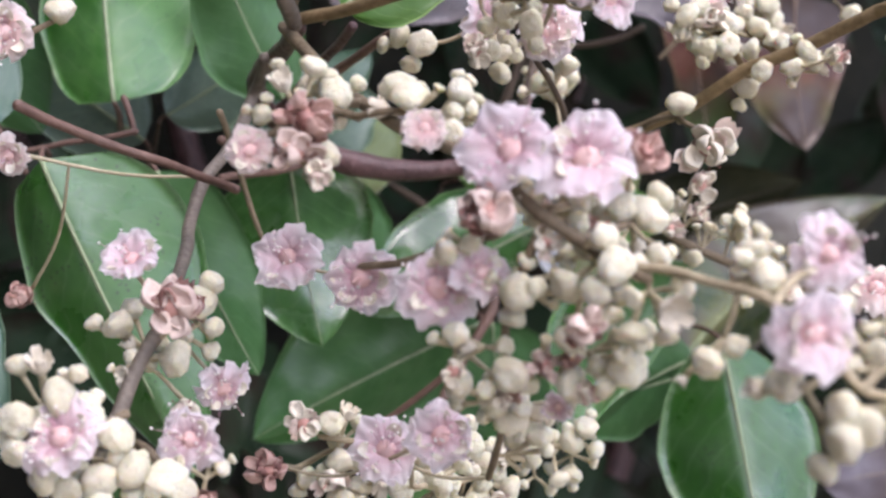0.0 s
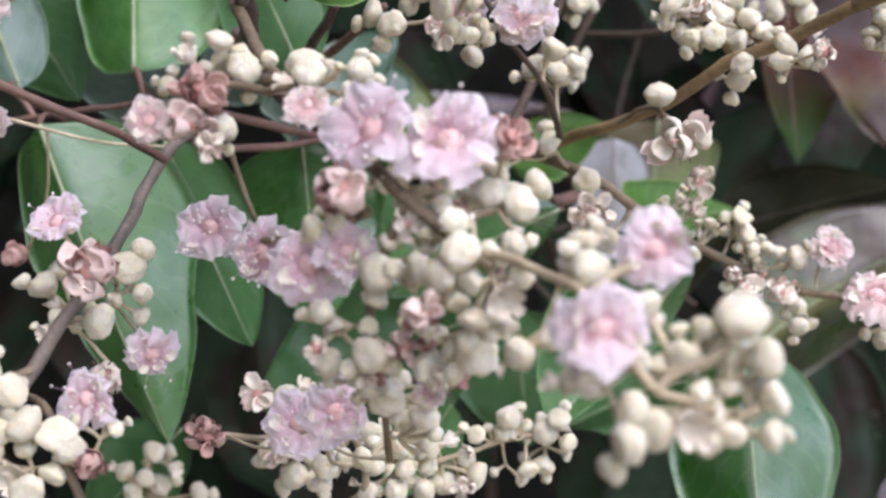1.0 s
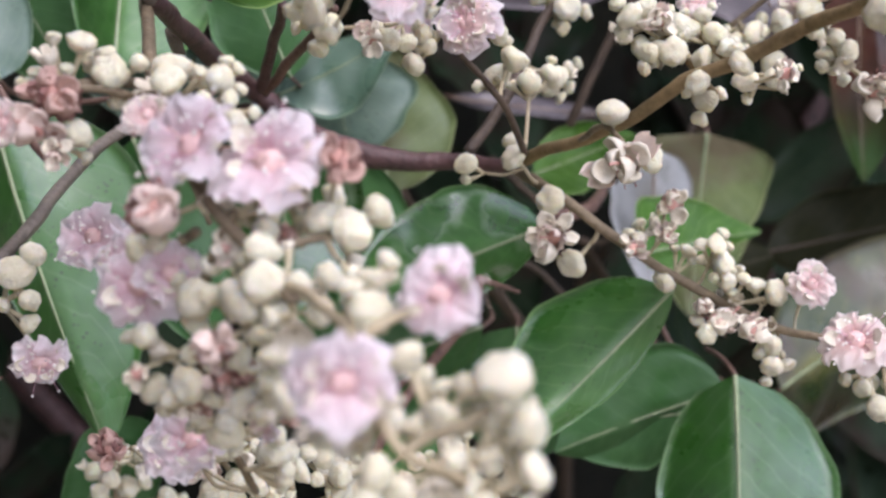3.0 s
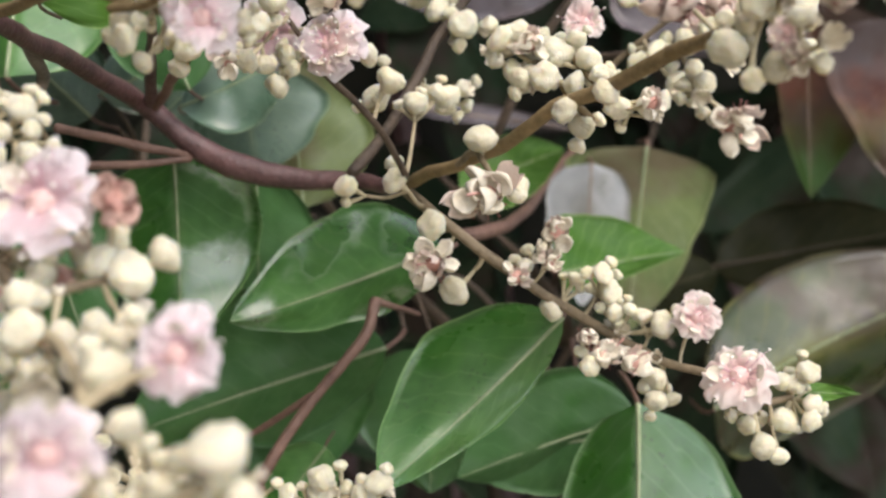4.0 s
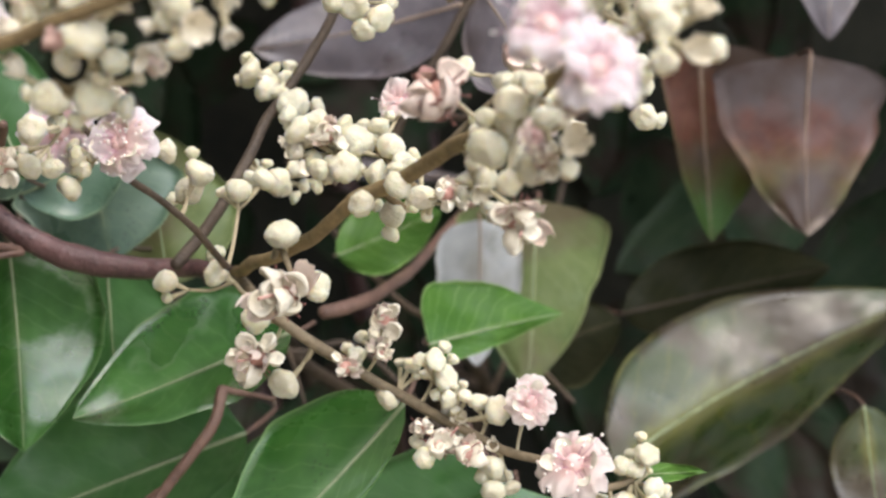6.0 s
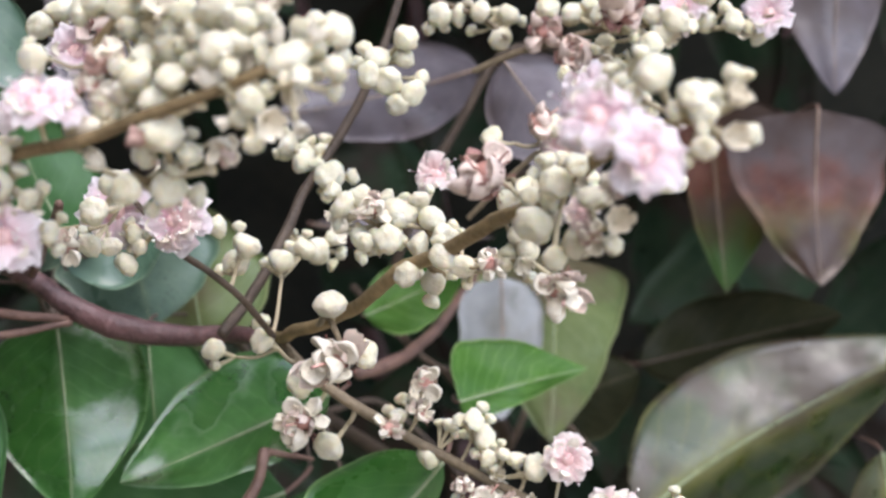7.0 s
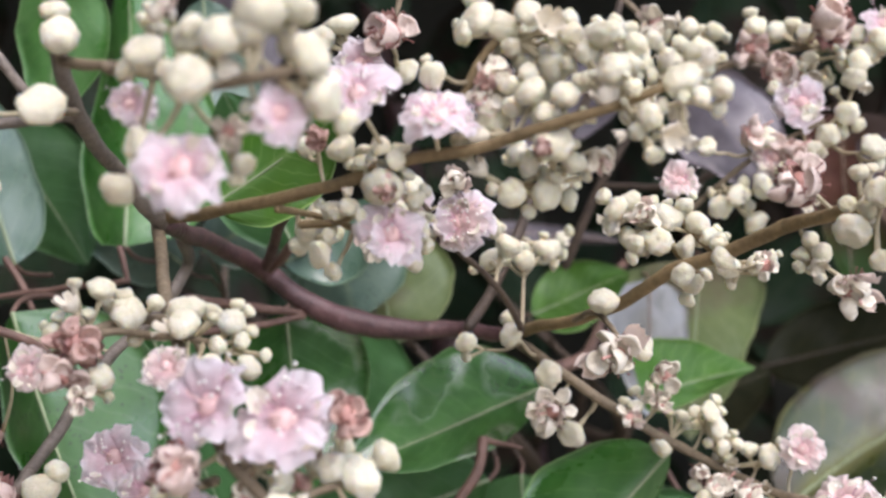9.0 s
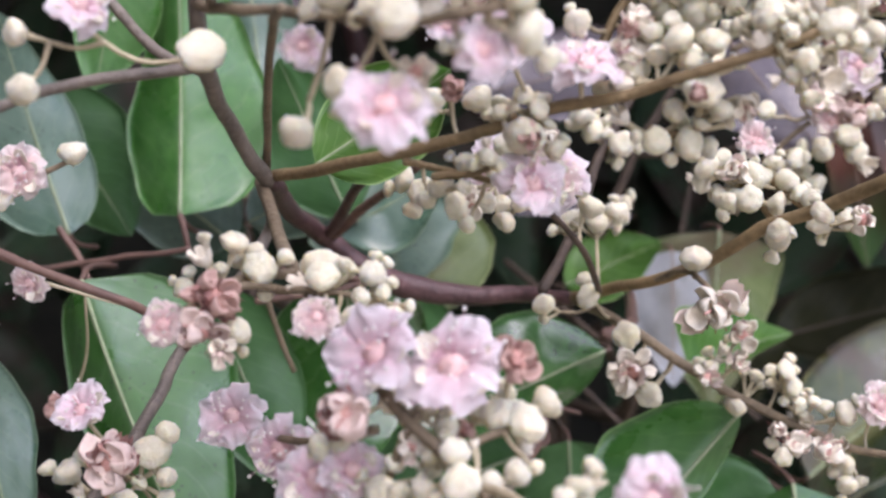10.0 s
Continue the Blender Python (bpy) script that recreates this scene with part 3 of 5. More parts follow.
def flower(owner, kind, place, d, aside, up):
    """A flower facing the viewer, turned aside and up by these degrees."""
    c = at(*place)
    aside, up = aside + CHANCE.uniform(-18, 18), up + CHANCE.uniform(-12, 18)
    face = Vector((math.sin(radians(aside)), -math.cos(radians(aside)) * math.cos(radians(up)), math.sin(radians(up)))).normalized()
    turn = face.to_track_quat("Z", "Y").to_matrix().to_4x4() @ Matrix.Rotation(CHANCE.uniform(0, 6), 4, "Z")
    size = Matrix.Scale(d / 1000, 4)
    words = {"fresh": "open lavender-pink flower", "pale": "small pale peach-pink flower", "spent": "spent flower with cream calyx lobes",
             "spentpink": "faded flower with pink calyx lobes", "dried": "withered reddish-brown flower"}
    m = Matrix.Translation(c - owner.location) @ turn @ size
    cup = part("flower", CHANCE.choice(CUPS[kind]), owner, m, words[kind])
    if kind in PETALS:
        for i in range(6):
            tilt = Matrix.Rotation(radians(60 * i + CHANCE.uniform(-9, 9)), 4, "Z") @ Matrix.Rotation(radians(CHANCE.uniform(-26, 12)), 4, "Y") @ Matrix.Rotation(radians(CHANCE.uniform(-22, 22)), 4, "X") @ Matrix.Scale(CHANCE.uniform(0.9, 1.14), 4)
            part("petal", CHANCE.choice(PETALS[kind]), cup, tilt)
        part("ovary", PISTIL, cup, Matrix.Rotation(CHANCE.uniform(0, 6), 4, "Z"))
        threads, tips = CHANCE.choice(STAMENS)
        part("stamen_tuft", threads, cup)
        part("anther_tuft", tips, cup)
    else:
        part("ovary", OVARIES, cup, Matrix.Rotation(CHANCE.uniform(0, 6), 4, "Z") @ Matrix.Scale(CHANCE.uniform(0.8, 1.15) * 1.55, 4))
        count = CHANCE.choice((4, 5, 6))
        for i in range(count):
            swing = Matrix.Rotation(2 * math.pi * i / count + CHANCE.uniform(-0.25, 0.25), 4, "Z") @ Matrix.Rotation(CHANCE.uniform(-1.25, 0.15), 4, "Y") @ Matrix.Rotation(CHANCE.uniform(-1.0, 1.0), 4, "X")
            part("sepal", CHANCE.choice(SEPALS[kind]), cup, swing @ Matrix.Translation((0.13, 0, 0)) @ Matrix.Diagonal((CHANCE.uniform(0.55, 1.15), CHANCE.uniform(0.6, 1.2), CHANCE.uniform(0.8, 1.5), 1)))
        part("withered_tuft", CHANCE.choice(WITHER), cup, Matrix.Rotation(CHANCE.uniform(0, 6), 4, "Z") @ Matrix.Scale(CHANCE.uniform(0.75, 1.15), 4))
        if kind == "spent":
            for i in range(CHANCE.choice((3, 4, 5))):
                part("petal_shred", CHANCE.choice(SHREDS), cup, Matrix.Rotation(CHANCE.uniform(0, 6), 4, "Z") @ Matrix.Rotation(CHANCE.uniform(-0.9, 0.2), 4, "Y") @ Matrix.Scale(CHANCE.uniform(0.9, 1.5), 4))
        else:
            for i in range(7 if kind == "dried" else 6):
                part("crumpled_petal", CHANCE.choice(CRUMPLED), cup, Matrix.Rotation(CHANCE.uniform(0, 6), 4, "Z") @ Matrix.Rotation(CHANCE.uniform(-0.7, 0.3), 4, "Y"))
    WAITING.setdefault(owner.name, []).append((c - face * d / 1000 * 0.22, face, max(0.0004, d / 1000 * 0.03)))


def leaf_shape(base, tip, right, left, roll, fold, bend, seed, rows=26, cols=12, broad=False, early=0.82):
    """Verts, faces, uvs and midrib line of a folded, arched, slightly wavy leaf."""
    along = tip - base
    long = along.length
    along.normalize()
    face = Vector((0.04, -1, 0.12))
    face = (face - along * face.dot(along)).normalized()
    face = Matrix.Rotation(radians(roll), 3, along) @ face
    side = along.cross(face)
    slope = math.tan(radians(fold))
    verts, uvs, faces, rib = [], [], [], []
    for i in range(rows + 1):
        v = i / rows
        shape = math.sin(math.pi * v ** early) ** 0.72 * (1 - 0.12 * v) if 0 < v < 1 else 0.0
        if broad:
            shape = min(1.0, (v / 0.10) ** 0.5) * (1 - v ** 1.9) ** 0.85
        centre = base + along * (v * long) + face * (-bend * long * (4 * v * (1 - v) - 0.4 * v * v)) + side * (0.012 * long * math.sin(3 * v + seed))
        rib.append(centre + face * 0.0001)
        for k in range(cols + 1):
            u = k / cols * 2 - 1
            wide = (right if u > 0 else left) / 1000 * shape
            wave = 0.0016 * abs(u) ** 2 * math.sin(9 * v + seed + (2 if u > 0 else 0)) + 0.0009 * noise.noise(Vector((u * 2.5, v * 5, seed)))
            curl = -slope * abs(u) ** 1.15 * wide
            verts.append(centre + side * (u * wide * (1 + 0.03 * math.sin(14 * v + seed * 2) + 0.05 * noise.noise(Vector((seed * 3 + u, v * 9, 1))))) + face * (curl + wave * (1 if shape else 0)))
            uvs.append(((u + 1) / 2, v))
    n = len(verts)
    verts += [p - face * 0.0004 for p in verts]
    uvs += uvs
    for i in range(rows):
        for k in range(cols):
            a = i * (cols + 1) + k
            b = a + cols + 1
            faces.append((a, b, b + 1, a + 1))
            faces.append((n + a + 1, n + b + 1, n + b, n + a))
        for k in (0, cols):
            a, b = i * (cols + 1) + k, (i + 1) * (cols + 1) + k
            faces.append((a, b, b + n, a + n) if k == 0 else (a + n, b + n, b, a))
    return verts, faces, uvs, rib


LEAF_WORDS = {"green": "mid-green leaf with pale midrib", "two": "green leaf with dark specks and pale midrib", "wet": "wet glossy dark green leaf",
              "dark": "dark green shaded leaf", "grey": "dull grey-green leaf", "young": "young yellow-green leaf", "olive": "olive leaf with brown blotches",
              "oliveshade": "olive leaf coloured near black for shade", "moss": "dull olive-green leaf", "brown": "old brown leaf, greyish at its base, dried pale at the tip", "rust": "rusty brown leaf turning green at the tip", "mauve": "greyish mauve glossy leaf", "pale": "leaf coloured pale blue-grey to stand for sky sheen"}


STALKS = {}


def leaf(owner, skin, base, tip, right, left, roll, fold, bend, broad=False, early=0.82):
    """A leaf from base to tip, with half widths in millimetres right and left of its midrib."""
    a, b = at(*base), at(*tip)
    if not LINES[owner.name]:
        owner.location = a
        LINES[owner.name].append(a)
    seed = CHANCE.uniform(0, 6)
    verts, faces, uvs, rib = leaf_shape(a, b, right, left, roll, fold, bend, seed, broad=broad, early=early)
    blade = part("leaf", mesh("leaf", [v - owner.location for v in verts], faces, LEAVES[skin], uvs), owner, None, LEAF_WORDS[skin])
    line = [p - owner.location for p in rib]
    n = len(line)
    thick = min(0.0006, 0.008 * (b - a).length)
    # the stalk bends back into the shrub
    back, long = (a - b).normalized(), min(0.02, (b - a).length * 0.22)
    path = glide([rib[0], a + back * long * 0.14 + Vector((0, long * 0.35, 0)), a + back * long * 0.2 + Vector((0, long * 1.1, 0)), a + back * long * 0.2 + Vector((0, long * 2.2, 0))], 4)
    verts, faces = tube([p - owner.location for p in path], [thick * (1.2 + 0.3 * i / (len(path) - 1)) for i in range(len(path))], 6)
    part("petiole", mesh("petiole", verts, faces, RED_BARK), blade)
    STALKS.setdefault(owner.name, []).append(path[-1])
    verts, faces = tube(line, [thick * (1.15 - i / (n - 1)) for i in range(n)], 6)
    # the shade-coloured olive leaves get a dark bark midrib as well
    part("midrib", mesh("midrib", verts, faces, RED_RIB if skin in ("brown", "rust", "mauve", "pale") else (DARK_TWIG if skin == "oliveshade" else RIB)), blade)


def join_leaves(owner):
    """The twig behind a branch's leaves: their stalks run to it, and it runs back to the shrub's limbs."""
    ends = STALKS[owner.name]
    middle = sum(ends, Vector()) / len(ends)
    spread = np.array([tuple(p - middle) for p in ends])
    axis = Vector(np.linalg.svd(spread)[2][0])
    axis.y *= 0.3
    axis.normalize()
    reach = max(abs((p - middle).dot(axis)) for p in ends) * 0.7
    middle.y = max(p.y for p in ends) + 0.07
    twig = [middle + axis * reach * s + Vector((0, 0.02 * math.sin(3 * s), 0.008 * math.sin(5 * s))) for s in (-1, -0.6, -0.2, 0.2, 0.6, 1)]
    limb = [twig[2], middle + Vector((0.02, 0.15, -0.05)), Vector((middle.x * 0.6, 1.05, middle.z - 0.12)), Vector((0.08, 1.14, 0.75))]
    runs = [(twig, 1.6, 1.0), (limb, 2.0, 7.0)]
    line = glide(twig)
    for p in ends:
        q = min(line, key=lambda c: (c - p).length)
        if (q - p).length > 0.085:
            continue
        runs.append(([p, p.lerp(q, 0.5) + Vector((0, 0.008, 0.006)), q], 0.6, 1.0))
    for points, r0, r1 in runs:
        path = glide(points)
        n = len(path)
        verts, faces = tube([p - owner.location for p in path], [(r0 + (r1 - r0) * i / (n - 1)) / 1000 for i in range(n)], 8, 0.12)
        part("stem", mesh("stem", verts, faces, DARK_TWIG), owner)


# ---- the shrub ----
main_thing = leafy_branch("thick purple-brown woody branch carrying flower panicles and leaves")
stem(main_thing, 1.4, 1.7, (-97.5, 205, 72), (-99, 214, 58), (-100.8, 221, 46), (-101.6, 228, 40.5), (-101.6, 236, 35.4), (-100.1, 253, 28.6), (-96.8, 264, 22), (-94, 272, 17.6), bark=GREY_BARK)
stem(main_thing, 1.9, 3.7, (-93.5, 272, 17.6), (-94, 299, 16.5), (-96.1, 340, 15.9), (-91.0, 372, 10.7), (-85.2, 380, 6.0), (-78.8, 382, 1.1), (-72.4, 382, -2.8), (-65.9, 381, -5.2))
stem(main_thing, 3.7, 2.0, (-65.9, 381, -5.2), (-56.2, 380, -6.9), (-45.0, 379, -8.1), (-32.3, 376, -8.2), (-20, 366, -9.2))
stem(main_thing, 1.7, 1.2, (-88.2, 376, 9.8), (-81.7, 350, 16.1), (-74.3, 318, 24.5))
stem(main_thing, 1.5, 1.0, (-87.2, 377, 9.0), (-77.0, 356, 16.4), (-68.4, 335, 21.4), (-62.7, 320, 24.5))
stem(main_thing, 1.3, 1.1, (-105.7, 352, 1.4), (-86.7, 372, -1.9), (-78.7, 380, -3.3))
stem(main_thing, 1.1, 1.0, (-106.1, 354, -8.3), (-88.1, 372, -6.0), (-77.9, 380, -4.0))
stem(main_thing, 1.2, 0.9, (-101.8, 234, 36.2), (-113.9, 229, 34.2), (-127.8, 222, 30.1), (-137.9, 215, 24.7), bark=GREY_BARK)
stem(main_thing, 1.1, 1.0, (-123.5, 244, 55.2), (-118.2, 242, 47.9), (-111.0, 238, 40.0), (-101.6, 236, 35), bark=GREY_BARK)
back_thing = leafy_branch("brown leafless twig behind the flower panicles")
stem(back_thing, 1.8, 1.4, (5.1, 488, 11.4), (17.4, 482, 40.4), (29.6, 480, 60.2), (43.8, 478, 82.4), (65.3, 475, 83.9), (78.2, 470, 78.9), bark=DARK_TWIG)
stem(back_thing, 1.2, 1.1, (17.4, 482, 40.4), (41.4, 470, 39.2), (57.5, 465, 43.8), bark=DARK_TWIG)
stem(back_thing, 2.2, 1.8, (-3.0, 420.0, -22.0), (8.0, 440.0, -19.0), (18.0, 500.0, -13.0), (30.0, 590.0, 1.0), (42.0, 620.0, 14.0), bark=RED_BARK)
low_thing = leafy_branch("reddish-brown thin twig among the green leaves")
stem(low_thing, 1.6, 1.5, (-53.4, 372, -91.2), (-54.0, 372.0, -89.0), (-40.0, 378.0, -65.0), (-28.2, 380, -50), (-26.0, 384.0, -40.0), bark=RED_BARK)
stem(low_thing, 1.0, 0.6, (-26.0, 384.0, -40.0), (-21.0, 390.0, -42.0), (-15.0, 398.0, -44.0))
stem(low_thing, 1.1, 0.7, (-40.0, 378.0, -65.0), (-58.0, 386.0, -78.0), (-75.0, 390.0, -88.0))
stem(low_thing, 0.9, 0.8, (-173.3, 385, 1.2), (-149.5, 380, 4.1), (-126.6, 372, 6.2))
stem(low_thing, 1.0, 0.9, (-166.1, 386, 13), (-160.8, 384, 5.6), (-156.8, 382, -2.6))
stem(low_thing, 0.9, 0.8, (-129.3, 373, 15.7), (-128.1, 373, 10.5), (-127.2, 373, 5.7))
stem(low_thing, 0.9, 0.8, (36.2, 470, -55.4), (45.0, 468, -70.6), (55.8, 466, -86.6))
stem(low_thing, 0.9, 0.8, (34.5, 474, -56.7), (38.0, 472, -72.1), (42.3, 470, -85.5))
stem(low_thing, 1.1, 0.9, (-149.5, 270, 4.2), (-134.5, 278, -3.1), (-121.9, 278, -8.2), (-109.1, 258, -15.1))

# spray running right and down
s1_thing = flower_panicle("slender olive-brown flower spray with cream buds and spent flowers")
stem(s1_thing, 1.6, 0.8, (-20, 366, -9), (-14.5, 352, -12.4), (-6, 338, -18.2), (5, 340, -25.8), (18.9, 342, -34.7), (34, 338, -42.5), (45.8, 332, -47.2), (55, 325, -48.8), (66.1, 325, -54.4), (74.2, 328, -53.2))
buds(s1_thing, (-30.9, 336.1, -9.7, 5.6), (-19.7, 337, -8.1, 6.1), (-10.1, 334.8, -18.3, 6.6), (-4, 338.2, -33.5, 6.7), (19.3, 343.5, -37.2, 6), (24.8, 342.8, -29.4, 3.8), (30.6, 335.5, -27.7, 4.8), (32.8, 338.3, -31.8, 5.9), (33.6, 334.4, -36.4, 4), (37.5, 334.6, -35.7, 3.4))
buds(s1_thing, (35.9, 337.1, -40.9, 4.3), (44.7, 331.8, -38.7, 6.3), (43.3, 330.4, -51.1, 6), (43.8, 328.8, -56.1, 5.5), (28.2, 331.1, -49.3, 4.7), (71.9, 326.4, -50.1, 4.4), (77.1, 324.1, -47.3, 5.4), (78.7, 325.4, -54.5, 4.4), (78.3, 324.2, -58.2, 4.6), (72.5, 327.2, -59, 7), (63.8, 324.5, -59.9, 4.6), (67.5, 322.6, -64.2, 6.4))
buds(s1_thing, (12.5, 340.2, -26.8, 4), (16.3, 342.2, -22.7, 4.6))
flower(s1_thing, "spent", (-9.5, 333, -26.6), 15.5, -9, 0)
flower(s1_thing, "spent", (19.0, 336.0, -18.0), 11.5, -5, 22)
flower(s1_thing, "spent", (18.0, 336.0, -26.0), 7.5, 5, 5)
flower(s1_thing, "spent", (30.8, 334, -47.0), 11.6, 23, 20)
flower(s1_thing, "spent", (37.2, 328, -47.6), 11, 20, 28)
flower(s1_thing, "spent", (27.2, 334, -42.4), 7.4, -6, -5)
flower(s1_thing, "spent", (10, 336, -29.4), 8, 7, 15)
flower(s1_thing, "pale", (51.7, 328, -36.4), 11.6, -6, 0)
flower(s1_thing, "pale", (61.0, 321, -48.8), 16, -4, 11)
grow_buds(s1_thing)
s1b_thing = flower_panicle("short twig with one round bud above a spent flower")
stem(s1b_thing, 0.8, 0.6, (-5.5, 325, -4), (-1, 306, -1.7), (1.4, 298, -4.2), (3, 293, -7.7))
buds(s1b_thing, (0.4, 300, 1.1, 6.8), (7.8, 292, -9.2, 5.3))
flower(s1b_thing, "spent", (2.0, 291, -10.4), 16, 0, -10)

# spray rising to the right
grow_buds(s1b_thing)
s2_thing = flower_panicle("flower spray bending forward with pink blooms and cream buds")
stem(s2_thing, 1.6, 1.5, (-20, 366, -9), (-13.5, 345, -6.6), (-5.5, 325, -4), (5.3, 310, 0.6), (15, 296, 7.4), (26, 282, 11.9), (34.8, 268, 16.4), bark=OLIVE_TWIG)
stem(s2_thing, 1.5, 0.7, (34.8, 268, 16.3), (44, 246, 20.2), (50.4, 228, 24.1), (57.2, 215, 27.7), (64.3, 208, 28.4), bark=OLIVE_TWIG)
buds(s2_thing, (16.8, 290, 6.8, 4.8), (24.4, 282, 10.2, 4.8), (37.5, 266, 10.6, 4.1), (40.3, 262, 10.7, 4.7))
buds(s2_thing, (40.3, 240, 14.4, 6), (46.9, 232, 11.1, 5.6), (52, 220, 14.1, 5.1), (55.8, 205, 34.3, 5.9), (53.1, 210, 31.9, 3.9), (60.4, 200, 30.5, 4.1), (63.8, 205, 31, 4.2), (66.5, 200, 30, 4.1), (65.4, 198, 24.4, 4.3), (61.8, 200, 28, 3.9), (61.5, 198, 22.9, 3.7), (58.4, 205, 19.5, 3))
buds(s2_thing, (39.4, 262, 8.6, 4.3), (43.9, 235, 21.3, 5.5), (46.9, 230, 23.5, 3.8), (48.4, 225, 18.1, 3.8), (42.8, 240, 18.8, 4.3), (43, 245, 25.7, 3.6), (51.6, 212, 34.1, 3.5), (66.8, 204, 33.9, 3.3))
flower(s2_thing, "fresh", (52.4, 195, 21.6), 11.9, 10, 10)
flower(s2_thing, "fresh", (47.1, 200, 27.3), 12.2, -10, 30)
flower(s2_thing, "spentpink", (33.2, 248, 23.6), 14.5, -20, 20)
flower(s2_thing, "spent", (45.7, 262, 4.2), 12.3, 0, -40)
flower(s2_thing, "spent", (48.7, 228, 11.3), 7.4, -11, 3)
flower(s2_thing, "spent", (51.3, 215, 18.6), 6.1, -2, 28)
flower(s2_thing, "pale", (47.2, 230, 16.1), 5.6, 4, 2)
grow_buds(s2_thing)
s2b_thing = flower_panicle("tight bunch of small cream buds on a short side twig")
stem(s2b_thing, 1.0, 0.7, (24.2, 310, 6.5), (19.7, 306, 10.2), (15.3, 303, 15), (11.3, 302, 18.2), bark=OLIVE_TWIG)
stem(s2b_thing, 0.9, 0.6, (29.5, 296, 8.3), (26.1, 298, 11.5), (20.2, 301, 16.8), (16.8, 304, 21.5), bark=OLIVE_TWIG)
buds(s2b_thing, (3.4, 300, 22, 5.4), (2.8, 301, 17.6, 4.7), (7.7, 299.1, 14, 4.4), (12.9, 299.3, 14.2, 6.4), (15.3, 302.4, 20.1, 6.5), (19.3, 299.5, 12.9, 5.7), (22.1, 300.8, 18.7, 5.9), (25.9, 296.8, 14.1, 3.8), (28.4, 297.2, 8.3, 5.1), (22.2, 309.6, 5.2, 5.6), (11.5, 303.1, 20.2, 5.2), (6.2, 302.9, 15.7, 4.4))
buds(s2b_thing, (6.7, 300.8, 23.6, 5.4), (19.3, 303.3, 22.8, 4.7), (10.4, 300.2, 14.9, 3.9), (24.4, 299, 15.4, 3.9), (37.4, 294.4, 10.1, 3.8), (33.7, 295.3, 8.9, 4.3))
flower(s2b_thing, "spent", (9.8, 300, 21.3), 9, -21, 0)
flower(s2b_thing, "spent", (33.4, 285, 8.8), 7.3, 23, 0)
flower(s2b_thing, "pale", (22.6, 330, 29.9), 10.5, 9, 19)

# spray above the main branch
grow_buds(s2b_thing)
s3_thing = flower_panicle("long flower spray crowded with cream buds and pink blooms")
stem(s3_thing, 1.35, 0.8, (-92.8, 272, 18.9), (-77.1, 250, 19.8), (-59, 235, 21.9), (-43.1, 226, 26.2), (-30.2, 219, 27.9), (-16.3, 212, 31.3), (-5.6, 208, 33.9), (3, 205, 37.1), bark=OLIVE_TWIG)
stem(s3_thing, 0.8, 0.6, (-61, 235, 15.8), (-55.6, 232, 16.1), (-51.2, 228, 16.9), bark=OLIVE_TWIG)
stem(s3_thing, 1.0, 0.6, (-33.2, 226, 33.5), (-28.2, 225, 43.7), (-23.2, 224, 50.4), (-19.3, 224, 58.3), bark=OLIVE_TWIG)
stem(s3_thing, 0.8, 0.6, (-23.4, 224, 22.9), (-20.6, 222, 21.8), (-17.7, 221, 21.2), bark=OLIVE_TWIG)
stem(s3_thing, 0.8, 0.6, (-65.8, 240, 19.2), (-59.2, 246, 18.4), (-49.5, 232, 14.6), bark=OLIVE_TWIG)
buds(s3_thing, (-60.1, 240.2, 30.7, 4.6), (-52.8, 229.4, 29.3, 5.6), (-49.1, 226.6, 26.3, 3), (-45.3, 221.5, 28.7, 3.5), (-42.8, 221.6, 26.3, 3.7), (-45.2, 223.4, 21.8, 6.8), (-39.6, 224.7, 19.6, 3.5), (-54.8, 233.9, 18.2, 4.5), (-51.4, 225.3, 18.5, 3.5), (-59.5, 239.1, 14.7, 4.8), (-56.9, 230, 10.5, 5), (-36.4, 218, 40.3, 4.4))
buds(s3_thing, (-38.9, 232.8, 14.5, 4.1), (-23.1, 220, 20.5, 4.4), (-16.9, 222, 20.3, 5.6), (-12.7, 217, 25.5, 4.4), (-16, 214.1, 28.2, 6.6), (-18, 214.5, 33, 4.3))
buds(s3_thing, (-20, 214.5, 37.1, 5.1), (-15.2, 220.1, 42.1, 6), (-14.4, 212.3, 36, 4.6), (-26.1, 223.2, 33.1, 5.5), (-28.3, 220.4, 30.2, 4.6), (-28.3, 222.9, 24.8, 4.1), (-24.2, 224, 49.5, 5.9), (-31.1, 224, 48.5, 3.9), (-28.6, 224, 51, 5.9), (-16.9, 216, 48.8, 5.7), (-20.3, 225.4, 44.2, 4.9), (-7.8, 212, 46.1, 5.6))
buds(s3_thing, (-7, 207.2, 39.3, 5.4), (-3, 210, 43.9, 4.6), (-4.1, 209, 40.8, 4.2), (-7.8, 209, 35.3, 5.3), (-1.5, 204.7, 31.5, 4.3), (-3.1, 206.4, 29.5, 3.6), (1.5, 203, 28.1, 5.2), (-4.3, 203.6, 36, 3))
buds(s3_thing, (3.7, 206.1, 37.5, 5.8), (10.3, 207.2, 36.3, 4.2), (1.8, 208.7, 41.3, 3.7), (6.2, 207.6, 42, 4.2), (8, 205.2, 41, 3.6), (6, 201.5, 34.3, 3.2), (-10.5, 214, 43.2, 4.3), (-22.9, 222, 45.7, 3.9), (-13.1, 216, 46.9, 4.2), (-23.4, 220, 39, 3.9), (-11.4, 214, 38.5, 3.7), (-22, 220, 35.2, 3.8))
buds(s3_thing, (-8.4, 224, 47.7, 4.6), (-3, 226, 47.5, 4.6), (4.5, 222, 42.9, 5.5), (9.5, 222, 44.2, 5.1), (-12.3, 226, 47.7, 4.1), (-15.5, 222, 47.9, 3.6), (-24, 226, 48.7, 4.1))
